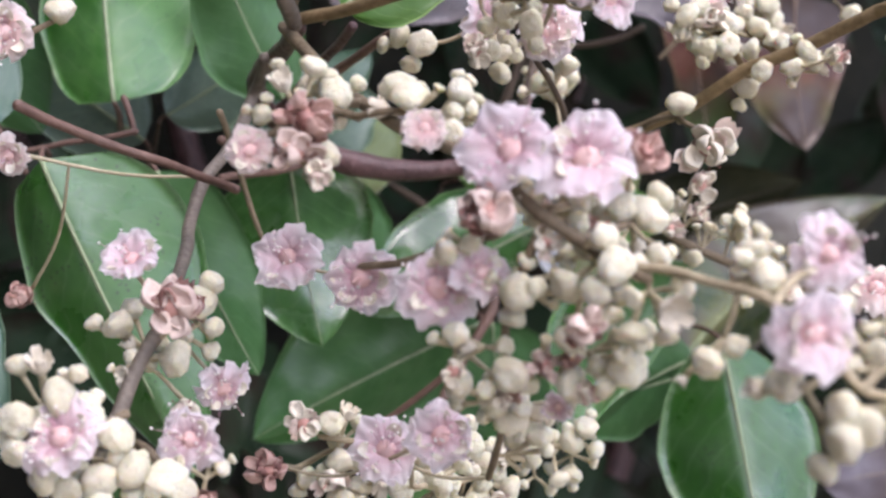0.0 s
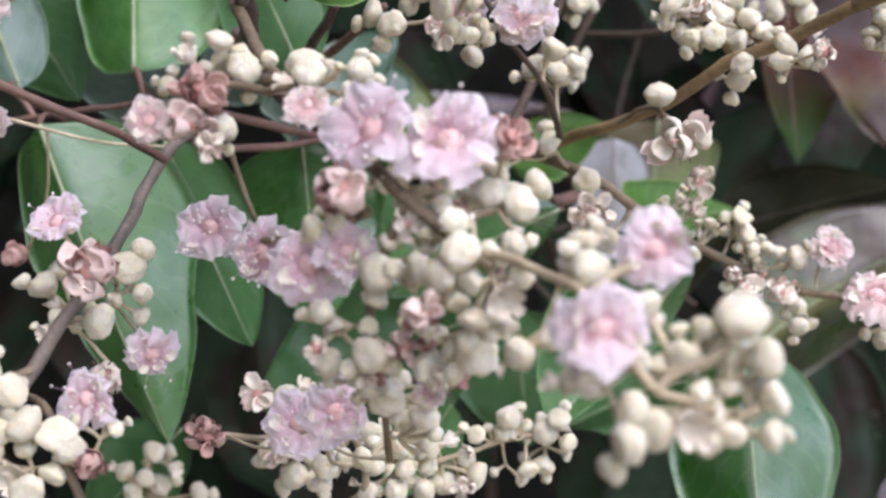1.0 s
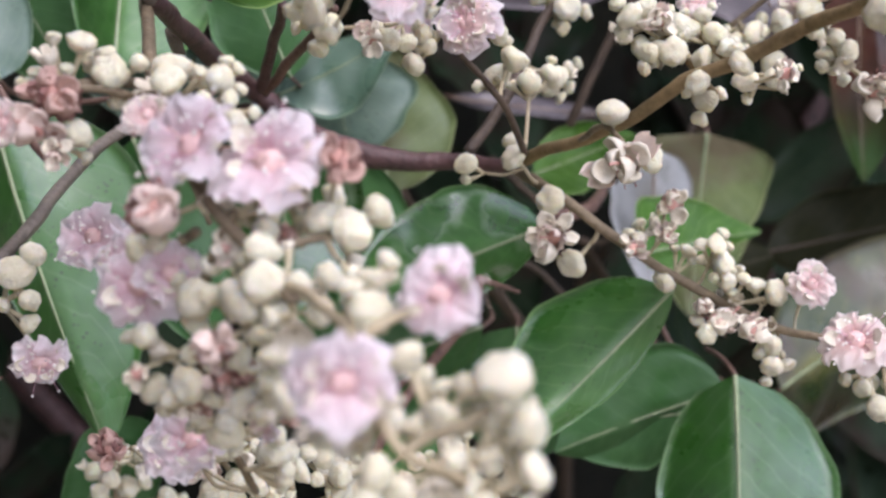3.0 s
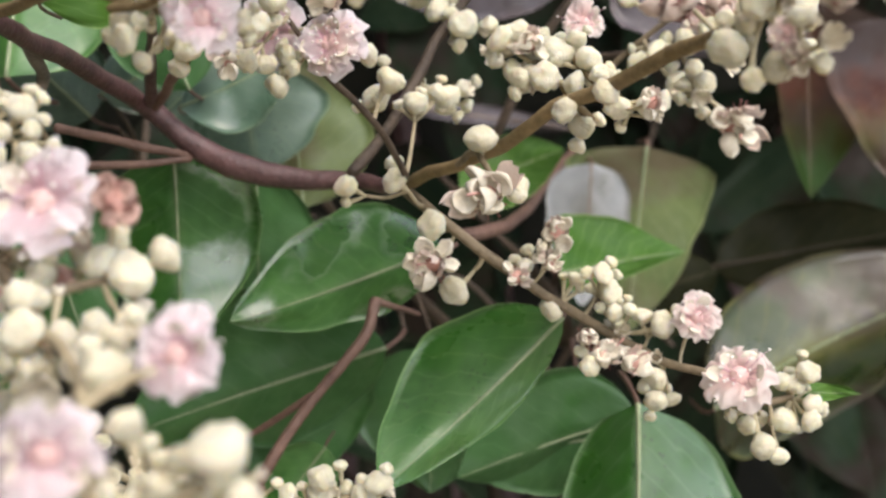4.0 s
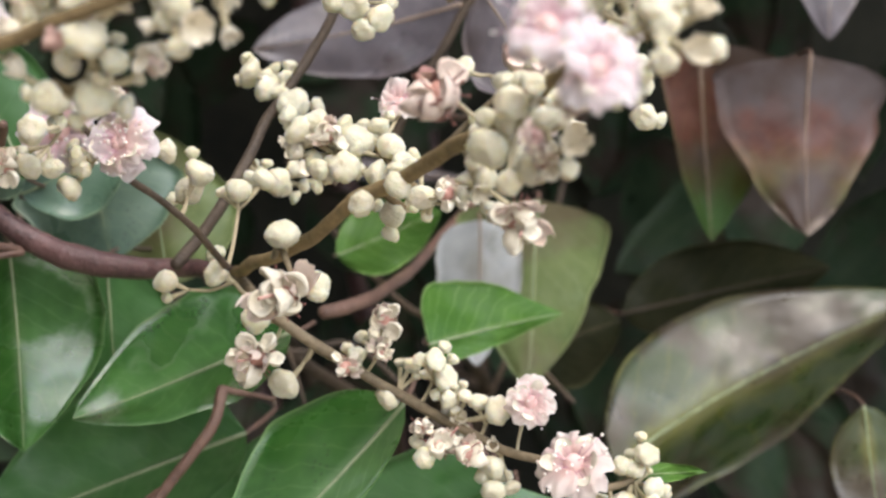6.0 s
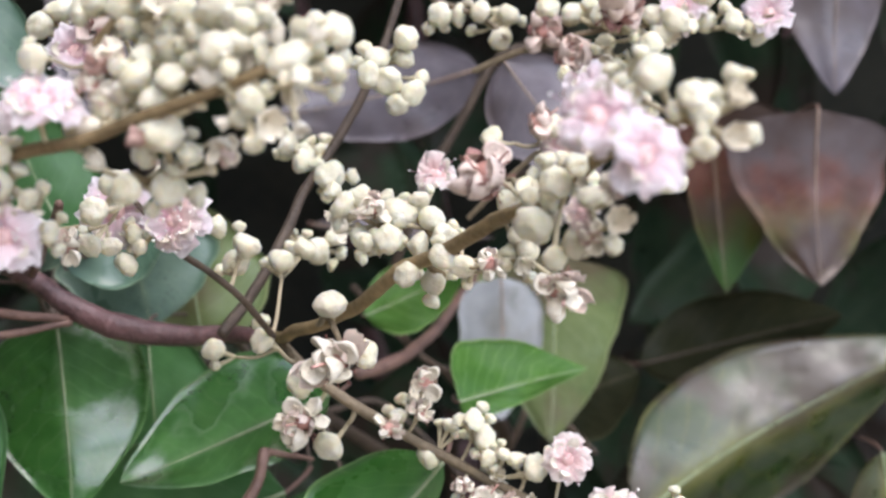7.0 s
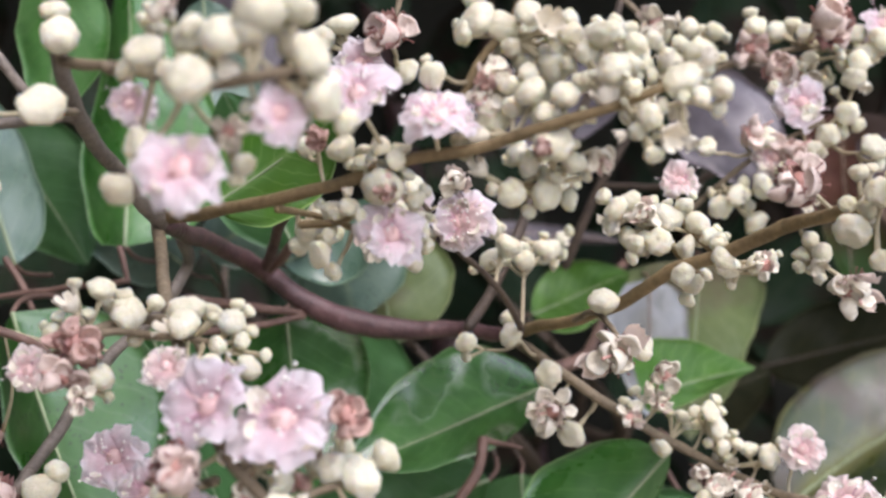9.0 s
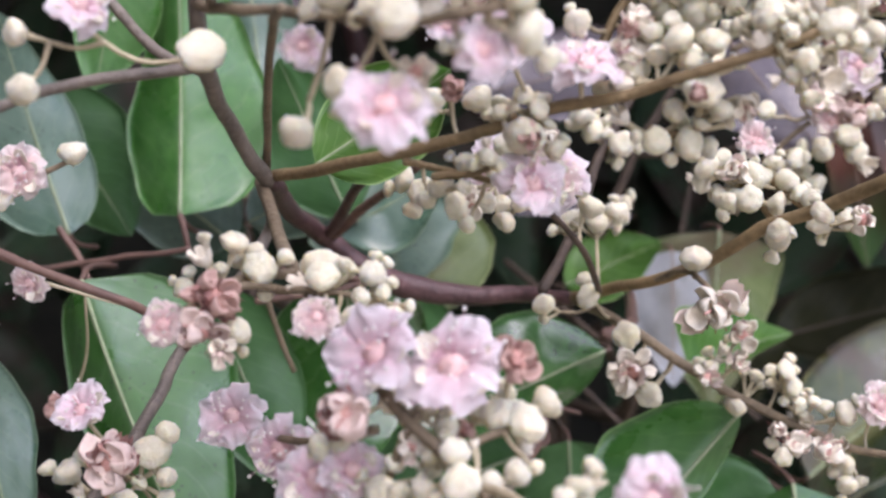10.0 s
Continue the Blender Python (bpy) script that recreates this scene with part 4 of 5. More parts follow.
flower(s3_thing, "fresh", (-35.2, 217, 32.8), 13.3, 0, 31)
flower(s3_thing, "fresh", (-48.6, 212, 36), 13, -20, 40)
flower(s3_thing, "fresh", (-44.1, 226, 13.5), 12.3, 14, 11)
flower(s3_thing, "spent", (-28.2, 222, 36.9), 7.8, -2, 0)
flower(s3_thing, "spent", (0.8, 214, 48.3), 7.5, -16, -6)
flower(s3_thing, "spent", (-26.3, 222, 41.3), 6.8, 19, 18)
flower(s3_thing, "spent", (-8.3, 220, 26.7), 7.2, 10, -60)
flower(s3_thing, "spent", (-3.7, 222, 43.1), 9.1, -17, 8)
flower(s3_thing, "dried", (-43.9, 222, 21.5), 6.2, -22, 0)
flower(s3_thing, "dried", (-18.4, 208, 26.4), 4.9, 11, 19)
flower(s3_thing, "dried", (-57.5, 231, 30.8), 6.1, -1, 2)
flower(s3_thing, "dried", (-27.3, 221, 39.2), 5.8, 7, 33)
grow_buds(s3_thing)
s4_thing = flower_panicle("small crossing flower twig with a single pale pink bloom")
stem(s4_thing, 0.9, 0.6, (-17.2, 336, -7.3), (-20, 326, -0.5), (-26.4, 315, 7.5), (-32.5, 306, 12.6), (-35.5, 302, 16.9), (-41.4, 300, 24.6), bark=DARK_TWIG)
buds(s4_thing, (-20.7, 322, 14.5, 6.4), (-24.5, 308, 18, 4.8), (-45.4, 285, 20.8, 5.8), (-41.1, 300, 16.4, 4), (-39.8, 300, 14.1, 3.5), (-48.5, 292, 14.1, 5.3), (-43.3, 292, 26.9, 5.7))
flower(s4_thing, "pale", (-32.3, 300, 19.1), 13, -3, -6)
flower(s4_thing, "spent", (-32.9, 298, 28.2), 10.5, -22, -6)
flower(s4_thing, "spent", (-52, 290, 13.8), 9.1, 22, 14)
flower(s4_thing, "fresh", (-46.2, 304, 22), 16.4, 16, -2)
flower(s4_thing, "fresh", (-31.2, 300, 19.3), 14.9, -11, 21)
buds(s4_thing, (-62.2, 300, 17.3, 7.5), (-66.3, 304, 20.3, 5.5), (-43.4, 302, 10.2, 4.8), (-24.4, 330, 10.9, 6.8), (-15.8, 345, 11.3, 6.3), (-10.5, 350, 14.1, 5.2))
grow_buds(s4_thing)
s5_thing = flower_panicle("thin upright flower twig with a few cream buds")
stem(s5_thing, 1.5, 1.1, (-30.4, 345, -6.4), (-22.5, 355, 6.1), (-15.5, 363, 21.2), (-10.6, 368, 32.1), (-1.0, 374.0, 48.0), (5.0, 376.0, 60.0), (10.0, 378.0, 73.0), (14.0, 380.0, 86.0), bark=DARK_TWIG)
stem(s5_thing, 1.0, 0.6, (-40, 326, 110), (-44, 324, 92), (-46.5, 322, 78), (-49, 320, 66))
buds(s5_thing, (-12.8, 372.3, 38.7, 7.1), (-5, 367.6, 33.6, 7), (-16.5, 366.3, 41.7, 5.4), (-8.2, 373, 40.7, 4.6), (-8.4, 357.3, 14.1, 5.9), (-15.3, 360.9, 14.3, 4.5), (16.6, 352, 52.6, 7.2), (10.8, 352, 55.6, 8.1), (5.8, 352, 57.2, 6.4), (12.9, 352, 49.7, 5.8), (8, 355, 62, 5.8), (15.4, 352, 66.4, 6.4))
buds(s5_thing, (-4.4, 372, 17, 5.3), (-9.4, 372, 12.8, 5.9), (-14.7, 372, 16.2, 4.1), (-5.9, 365.9, 33.2, 8.1), (-13.3, 370.5, 37.9, 6.5), (-17.3, 372.3, 41.2, 5.9))
flower(s5_thing, "spentpink", (-48.3, 310, 64), 16, 0, 20)
flower(s5_thing, "fresh", (-56.5, 312, 57.5), 13.5, 11, 6)
buds(s5_thing, (-65.5, 316, 64.3, 6.5), (-60.2, 316, 68.1, 6), (-46, 330, 58.3, 6.8))

# nearest spray above
grow_buds(s5_thing)
e1_thing = flower_panicle("flower spray with large cream buds on a brown stalk")
stem(e1_thing, 1.0, 0.7, (-101, 222, 45), (-94.2, 206, 41.1), (-85.7, 196, 38.8), (-76.2, 185, 35.8), (-67.1, 172, 32.3), (-59.2, 166, 32.1), (-52.4, 165, 33.4))
stem(e1_thing, 0.8, 0.6, (-96.5, 211, 42), (-95.6, 204, 43), (-95.2, 202, 44.4))
stem(e1_thing, 0.9, 0.8, (-83.6, 186, 37.2), (-87.6, 215, 38.9), (-91.2, 242, 33.6), (-94.4, 274, 20.4))
stem(e1_thing, 0.8, 0.6, (-165.9, 302, 19.3), (-155.7, 302, 20.4), (-147.7, 301, 22.8), (-141.3, 300, 26.1))
stem(e1_thing, 0.8, 0.6, (-101.4, 233, 36.6), (-99.5, 216, 34.4), (-97.2, 202, 33))
buds(e1_thing, (-94.8, 202, 44.8, 6.1), (-96.8, 200, 33.1, 6.4), (-75.2, 176, 37.5, 5.6), (-67.8, 170, 33, 5.9), (-62.9, 166, 37.8, 6.2), (-59.2, 166, 38.5, 5.2), (-67.4, 170, 38.5, 5.3), (-57.4, 165, 40.9, 6.5), (-50.9, 165, 34.9, 5.5), (-57.2, 170, 28.9, 4.2), (-53.7, 170, 28.9, 4.2), (-50.5, 168, 31.5, 3.7))
buds(e1_thing, (-75.7, 180, 42.8, 3.2))
flower(e1_thing, "fresh", (-68.4, 168, 20.3), 12.4, 0, 20)
flower(e1_thing, "spent", (-64.2, 180, 26.7), 6.4, 11, -3)
flower(e1_thing, "spent", (-72.2, 176, 43.6), 6.3, -9, 8)
buds(e1_thing, (-62.1, 180, 22.1, 3.2), (-63.8, 180, 25.1, 2.7))
flower(e1_thing, "fresh", (-80.7, 190, 32), 7.1, 18, -3)
flower(e1_thing, "fresh", (-117.4, 205, 41.4), 12.5, 19, 25)
flower(e1_thing, "fresh", (-55.7, 168, 27.7), 8.9, 23, 6)
buds(e1_thing, (-123.9, 198, 27.3, 4.5), (-141.3, 300, 27.2, 6.9), (-66.8, 165, 31.8, 6.1), (-49.4, 167, 29.7, 5.6), (-74.5, 170, 23.7, 4.5), (-81.3, 185, 19, 4.9))
flower(e1_thing, "pale", (-153.1, 300, 22.8), 12.8, -14, 0)
buds(e1_thing, (-127.1, 205, 37.3, 4.5), (-157.6, 300, 17.1, 5.1))

# left sprays in front of the big leaf
grow_buds(e1_thing)
l1_thing = flower_panicle("drooping flower twig with withered reddish blooms and buds")
stem(l1_thing, 1.0, 1.0, (-87, 243, -1.1), (-93, 238, -1.8), (-98.3, 233, -3.6), (-101.7, 238, -7.1), bark=TWIG)
stem(l1_thing, 1.5, 1.4, (-97, 305, 16), (-99, 320, 9.5), (-104.8, 312, -1.5), (-113.5, 300, -12.5), (-119, 280, -27.2), (-121.6, 268, -34.1), bark=GREY_BARK)
stem(l1_thing, 1.4, 1.6, (-120.8, 268, -33.7), (-127.5, 260, -44), (-132.4, 254, -52.7), (-136, 248, -58.4), (-141.8, 246, -65.4), (-152, 246, -77), bark=GREY_BARK)
stem(l1_thing, 0.8, 0.6, (-87.9, 238, -4.4), (-93.3, 233, -3.4), (-98.8, 230, -4.3), (-105.4, 230, -7.6), bark=TWIG)
stem(l1_thing, 0.7, 0.6, (-89.4, 236, -4.3), (-83.6, 230, -3.9), (-75.9, 229, -4.6), bark=TWIG)
buds(l1_thing, (-102, 231.9, 1.9, 5), (-96.2, 232.2, 4.5, 4.4), (-92.1, 235.3, -0.1, 6.5), (-81.5, 233.7, 0.6, 6), (-71.9, 226.3, -1.6, 4.7), (-95.5, 228, -11.2, 5.1), (-105.7, 233.4, -3.4, 3.9))
flower(l1_thing, "dried", (-99.2, 227, -5.2), 12, 18, -5)
flower(l1_thing, "spentpink", (-101.2, 226, -10.6), 10, -14, 10)
flower(l1_thing, "pale", (-108.5, 230, -10), 8.6, 17, 4)
flower(l1_thing, "pale", (-81, 216, -8.7), 8.1, -11, 9)
flower(l1_thing, "spent", (-98.5, 225, -14.5), 6, 0, -50)
buds(l1_thing, (-71.8, 226, -1.5, 4.5), (-70.1, 226, -4.6, 3.2), (-74.8, 222, -9, 5), (-67.9, 220, -9.1, 4.4), (-80.7, 228, -1.9, 6))
flower(l1_thing, "pale", (-154.9, 315, -2.3), 9.1, 1, -5)
flower(l1_thing, "dried", (-156.3, 350, -34.7), 10.5, -20, -10)
flower(l1_thing, "spentpink", (-122.4, 252, -37.2), 16.5, 16, 14)
flower(l1_thing, "fresh", (-129.5, 258, -27.9), 12.1, -20, 40)
flower(l1_thing, "fresh", (-113.8, 270, -53.7), 12.1, 20, -20)
flower(l1_thing, "spent", (-121.5, 262, -56.5), 9.5, 0, -40)
buds(l1_thing, (-133.1, 259, -39.4, 5.7), (-117.7, 264.8, -36.5, 6.8), (-122.7, 260.8, -47.1, 7.1), (-115.6, 269, -46.5, 4.1), (-114.8, 265.7, -41.7, 4.1), (-130.8, 260.5, -46.1, 4.4), (-132.6, 257, -48.4, 3.3), (-125.8, 263.3, -43.6, 4.5))
grow_buds(l1_thing)
l2_thing = flower_panicle("bunch of pale lavender blooms with round buds low on a twig")
stem(l2_thing, 0.9, 0.6, (-132.2, 242, -54.5), (-139.5, 240, -57.1), (-146.8, 240, -52.5))
stem(l2_thing, 1.0, 0.7, (-121.9, 236, -78.6), (-124.7, 236, -71.4), (-126.6, 236, -65.3), (-128.9, 238, -60.4), (-134.1, 244, -59))
buds(l2_thing, (-126.2, 234, -65, 6), (-135.3, 238, -57.2, 6), (-133.3, 232, -72.4, 6.4), (-130.9, 230, -74.3, 5.9), (-138, 234, -67.7, 6), (-116.5, 238, -64.8, 3.1))
flower(l2_thing, "fresh", (-121.2, 240, -59.6), 12.3, -22, -7)
flower(l2_thing, "fresh", (-142.7, 232, -56.5), 14.5, -12, 30)
buds(l2_thing, (-145.8, 234, -43.7, 5.4), (-142.7, 234, -49.8, 6.2), (-150.1, 234, -52.6, 5.8), (-134.1, 234, -56.8, 5.6), (-146.6, 234, -62.9, 5.8), (-132.0, 234, -63.0, 6.2), (-137.2, 234, -64.4, 6.4), (-138.1, 234, -53.3, 4.6), (-139.7, 234, -45.7, 3.4), (-150.6, 234, -58.1, 5), (-123.9, 234, -67.8, 5.8), (-142.6, 234, -65.4, 5))
flower(l2_thing, "dried", (-119.9, 234, -69.7), 9, 0, -2)

# the full bunch in the middle
grow_buds(l2_thing)
p1_thing = flower_panicle("full bunch of crinkled pink blooms among cream buds")
stem(p1_thing, 1.4, 0.9, (-95.9, 275, 18.1), (-90.6, 256, 5.6), (-85.4, 241, -2.3), (-79.6, 226, -8.9), (-74.9, 210, -14.1), (-68.3, 202, -22.1), (-63.3, 199, -26.3), (-58.4, 196, -30.4), (-54, 188, -35))
stem(p1_thing, 0.8, 0.7, (-106.7, 330, 6.5), (-102.3, 340, -5.1), (-99.6, 345, -16.2), (-96.1, 350, -26.9))
stem(p1_thing, 0.8, 0.7, (-64.4, 200, -23.1), (-68.9, 204, -32.5), (-71, 208, -41.4), (-69.9, 214, -51.7), (-68.3, 224, -60.3), (-66.6, 245, -72.8))
stem(p1_thing, 0.8, 0.6, (-60.2, 197, -28.8), (-54.3, 200, -27), (-49.4, 203, -26.1))
stem(p1_thing, 0.9, 0.7, (-71.3, 208, -26.7), (-80.3, 225, -29.8), (-90, 240, -31.3))
buds(p1_thing, (-47.4, 203, -25.2, 7.3), (-50.5, 206, -23.6, 5.5), (-66.8, 204, -21.9, 4.1), (-60, 204, -21.7, 4.2), (-53.9, 206, -23.7, 4.3), (-58.5, 196, -28.6, 3.8), (-58.2, 190, -32.8, 6.3), (-49.7, 194, -31.6, 4.2), (-70.4, 203, -36.1, 5.6), (-63.9, 198, -35.1, 5), (-52.8, 182, -39.4, 6.1), (-56.7, 192, -37.1, 4))
buds(p1_thing, (-62.6, 200, -29.8, 3.3), (-68.1, 204, -31.3, 3.1))
buds(p1_thing, (-79.2, 210, -42.4, 4.4), (-78.2, 214, -51, 5.2), (-71.4, 206, -49.2, 5.7), (-62.1, 204, -51.1, 5.1), (-55.1, 196, -49, 6.2), (-68.3, 220, -58.1, 5.5), (-62.8, 236, -65, 5.5), (-63.1, 200, -44, 4.2), (-78, 214, -46.3, 2.7), (-73.4, 214, -53.6, 3.6), (-53.6, 196, -45.8, 3.8), (-71.3, 218, -55.9, 4))
buds(p1_thing, (-62.5, 222, -58, 4.1), (-56.4, 190, -42.9, 4.8))
flower(p1_thing, "fresh", (-70.2, 201, -14.2), 16, -10, 30)
flower(p1_thing, "fresh", (-58.8, 199, -16.3), 16.5, 10, 10)
flower(p1_thing, "fresh", (-81, 214, -35), 13.4, -20, 0)
flower(p1_thing, "fresh", (-75.1, 208, -32.8), 10.4, 23, 12)
flower(p1_thing, "fresh", (-89, 240, -33.2), 14, -25, 0)
flower(p1_thing, "fresh", (-100.2, 258, -28.9), 13, -25, 20)
flower(p1_thing, "spentpink", (-74.8, 200, -23.6), 13, -10, 10)
flower(p1_thing, "spentpink", (-64.4, 190, -41.7), 9.1, 10, 10)
buds(p1_thing, (-68.3, 204, -21.6, 4.3), (-59.4, 202, -22.5, 4.2), (-59.8, 202, -25.9, 4.7), (-52.1, 203, -23.7, 5.1), (-62.8, 200, -36.4, 3.7), (-57.2, 196, -36.2, 3.3), (-80.4, 208, -28.9, 4), (-76.9, 206, -28, 3.4), (-67.4, 216, -56.2, 3.6), (-61.1, 228, -62.6, 5.4), (-60.4, 236, -68.4, 4), (-58.2, 200, -48.6, 4.7))
flower(p1_thing, "spent", (-61, 205, -52.1), 8.2, 20, -20)
flower(p1_thing, "spent", (-71.8, 212, -53.8), 5.3, 16, -6)
flower(p1_thing, "spent", (-80.1, 210, -48.3), 5.3, -1, -7)
flower(p1_thing, "spentpink", (-66.1, 206, -48.3), 6.9, 19, 10)
flower(p1_thing, "fresh", (-60.6, 216, -56.4), 6.3, -21, -6)
flower(p1_thing, "dried", (-49.4, 200, -15.8), 10, 20, 20)
flower(p1_thing, "dried", (-62.4, 202, -46.7), 5.1, 1, -6)
flower(p1_thing, "dried", (-69.6, 212, -52.8), 5, -15, 9)
flower(p1_thing, "dried", (-57.1, 204, -26.3), 4.2, 0, 16)
flower(p1_thing, "dried", (-56.2, 212, -54.6), 4.4, 6, 6)
flower(p1_thing, "spent", (-65.4, 202, -28.2), 5.9, 5, -2)
flower(p1_thing, "spent", (-54.8, 205, -21.1), 5.1, -11, 25)
flower(p1_thing, "fresh", (-83.7, 258, -67.9), 14, -20, 10)
buds(p1_thing, (-78.5, 272, -79.1, 5.2), (-70.6, 274, -77.9, 5.3), (-62.9, 282, -76.4, 5.2), (-59.3, 288, -73.2, 5.8), (-55.5, 292, -78.7, 5.8), (-50.4, 296, -78, 4.4), (-55.2, 296, -83.7, 4.4), (-67.9, 280, -80.7, 4.2))

# nearest bunch
grow_buds(p1_thing)
n1_thing = flower_panicle("bunch of lavender blooms and large pale buds bending forward")
stem(n1_thing, 0.8, 0.6, (-56, 192, -32.6), (-49, 180, -35), (-43.4, 168, -38.4), (-40.4, 160, -45.1), (-37, 158, -50), (-31.7, 157, -51.7), (-26.5, 156, -54.7), bark=PEDUNCLE)
stem(n1_thing, 0.7, 0.6, (-37, 158, -50), (-34.4, 158, -48), (-30.5, 157, -46.4), (-27.3, 157, -44.4), bark=PEDUNCLE)
stem(n1_thing, 0.8, 0.6, (-43.4, 168, -38.4), (-39.3, 170, -35.6), (-35, 171, -34.2), bark=PEDUNCLE)
buds(n1_thing, (-37.4, 162, -39.3, 4.5), (-26, 157, -40.7, 6.4), (-29.7, 160, -42.3, 3.5), (-22.9, 156, -46.2, 5.2), (-32.5, 160, -45.7, 4.4), (-35.5, 162, -47.4, 3.4), (-22.1, 155, -51.1, 4.9), (-33, 155, -54.2, 5.8), (-40.2, 157, -52.1, 4.6), (-30.9, 158, -50, 3), (-27, 158, -50.1, 2.8), (-40.8, 156, -56.5, 5.2))
buds(n1_thing, (-27.4, 156, -55.5, 3.5), (-29.2, 157, -53.8, 2.4), (-22.5, 155, -55.8, 3.9), (-42.3, 172, -35.1, 5.4), (-40.8, 176, -30.6, 3.4), (-43.1, 166, -49.7, 4.2), (-24.4, 160, -44.7, 3.3))
buds(n1_thing, (-52.3, 172, -46.3, 4.6), (-46.3, 162, -48.6, 4.1), (-38.4, 160, -46.6, 3.4), (-41.6, 173, -35.1, 4.8), (-42.3, 176, -31.1, 4.2), (-47.9, 172, -44.5, 3.3))
flower(n1_thing, "fresh", (-33.5, 171, -32.5), 10.8, 4, 14)
flower(n1_thing, "fresh", (-44.3, 157, -41.7), 12.5, 0, 5)

# low sprays further back
grow_buds(n1_thing)
h1_thing = flower_panicle("low flower twig with small cream buds and brown spent blooms")
stem(h1_thing, 1.0, 0.7, (-69.9, 318, -97.3), (-68.5, 316, -87.4), (-72.6, 312, -78.5), (-80.5, 310, -73.9), (-89.8, 312, -71.3), bark=PEDUNCLE)
stem(h1_thing, 0.9, 0.6, (-75.4, 322, -98), (-62.6, 326, -91.9), (-46.7, 329, -87.5), (-33.5, 330, -84), (-20.5, 330, -81.5), bark=PEDUNCLE)
stem(h1_thing, 0.8, 0.6, (-76.8, 316, -96.7), (-79.4, 316, -91.2), (-83.4, 314, -82.5), (-88.7, 314, -78.3), bark=PEDUNCLE)
stem(h1_thing, 0.8, 0.6, (-100.5, 294.8, -75.3), (-93.3, 326, -80.7), (-84.6, 315, -74.5), bark=PEDUNCLE)
buds(h1_thing, (-87.1, 309.4, -68.6, 6.1), (-83.1, 309.3, -66.7, 5.3), (-85.3, 311.4, -78, 6.7), (-92.4, 321.9, -82.9, 5.5), (-86, 309.9, -87.4, 7.5), (-80.8, 310.8, -89.1, 4.8), (-81.4, 313.4, -84.5, 4.6), (-75.4, 310.2, -84.1, 6.7), (-60.6, 321.7, -83.1, 7), (-54.5, 329.1, -84, 5.4), (-59.3, 322.2, -88.8, 5.3), (-68.5, 317.7, -93.5, 4.9))
buds(h1_thing, (-40.3, 327.7, -81.7, 4.6), (-32.7, 325.4, -77.6, 6.2), (-29.8, 328.5, -82.2, 4.3), (-33.8, 328, -81.2, 5.1))
buds(h1_thing, (-22.7, 329.8, -81.8, 6.6), (-19.7, 326.1, -78.1, 5.1), (-17.4, 326.8, -84.4, 5.1), (-23.2, 331.5, -90.8, 5.8), (-27.6, 327.1, -90.9, 4.8), (-42.5, 327.6, -86, 4.3), (-48, 330.5, -94.2, 8.6), (-40.5, 326.6, -91.8, 7.9), (-67.6, 300, -76.7, 7.8), (-78, 307.2, -78.9, 4.8), (-71.9, 312.3, -77.2, 4.6), (-61.4, 322.6, -94.4, 5.6))
buds(h1_thing, (-54.1, 327.3, -95.5, 5.7))
flower(h1_thing, "spent", (-93.6, 308, -68), 11.1, -22, 8)
flower(h1_thing, "spent", (-87.3, 312, -82.1), 10.7, -24, 1)
flower(h1_thing, "spent", (-44.3, 325, -94), 8.5, 10, -7)
flower(h1_thing, "dried", (-103.5, 288.8, -74.8), 11, -10, 34)
flower(h1_thing, "fresh", (-77, 238, -63), 13, 0, 20)
grow_buds(h1_thing)
h2_thing = flower_panicle("bunch of small shaded buds among dark leaves")
stem(h2_thing, 0.8, 0.6, (-132.4, 405, -113.6), (-131.1, 402, -104.5), (-129.6, 400, -95.7))
buds(h2_thing, (-138.3, 403.9, -101.7, 5.7), (-129.4, 399, -95.5, 6.3), (-128.1, 403.9, -106.5, 7.8), (-123.4, 401.1, -100.8, 5.7), (-136.1, 402.2, -108.1, 6), (-116.5, 405.3, -109, 5.8), (-131.8, 397.9, -102.9, 5))

# upper sprays further back
grow_buds(h2_thing)
u1_thing = flower_panicle("slender flower spray with pale pink blooms and small buds")
stem(u1_thing, 1.0, 0.7, (33.1, 395, 64.1), (41.1, 392, 67.5), (53.7, 388, 70.5), (67.6, 385, 72.9), (82.9, 382, 73.6), (102.8, 380, 72.7), (113.2, 378, 75.2))
stem(u1_thing, 1.0, 0.7, (15.7, 395, 90.6), (23.6, 392, 83.3), (36.4, 390, 77.7), (41.7, 388, 72.4))
buds(u1_thing, (40.3, 390.8, 72.6, 8), (23.8, 386.8, 78.7, 6.4), (28.8, 393, 79.8, 6.5), (34.8, 389.9, 79.9, 6.4), (67.8, 382.8, 76.9, 6.3), (75.7, 383.8, 74.1, 7.3), (81.6, 381.3, 76.3, 6.3), (95.8, 382, 74.5, 7.8), (102.1, 375.6, 73.2, 7.7), (105.8, 378.4, 71.3, 6.2), (72.3, 385.7, 63, 5.7), (60.3, 388.9, 78.6, 6.4))
buds(u1_thing, (90, 378, 75.8, 6.8), (85.3, 378.6, 69.7, 5.6), (78.7, 385.4, 68.7, 5.7), (94.9, 378.6, 80.5, 7.8), (53.4, 383.5, 79.3, 6.3), (42.8, 389.7, 79.2, 5.8), (68.8, 382.7, 69.3, 5.3))
flower(u1_thing, "spentpink", (51.9, 386, 73.4), 14.3, 11, 11)
flower(u1_thing, "spentpink", (60.3, 384, 65.7), 16.6, 0, 8)
flower(u1_thing, "fresh", (112.9, 380, 75.3), 14, -10, 30)
flower(u1_thing, "fresh", (88.9, 380, 77.8), 14.1, 8, 25)
flower(u1_thing, "spentpink", (69.8, 370, 76.9), 20.6, 19, 1)
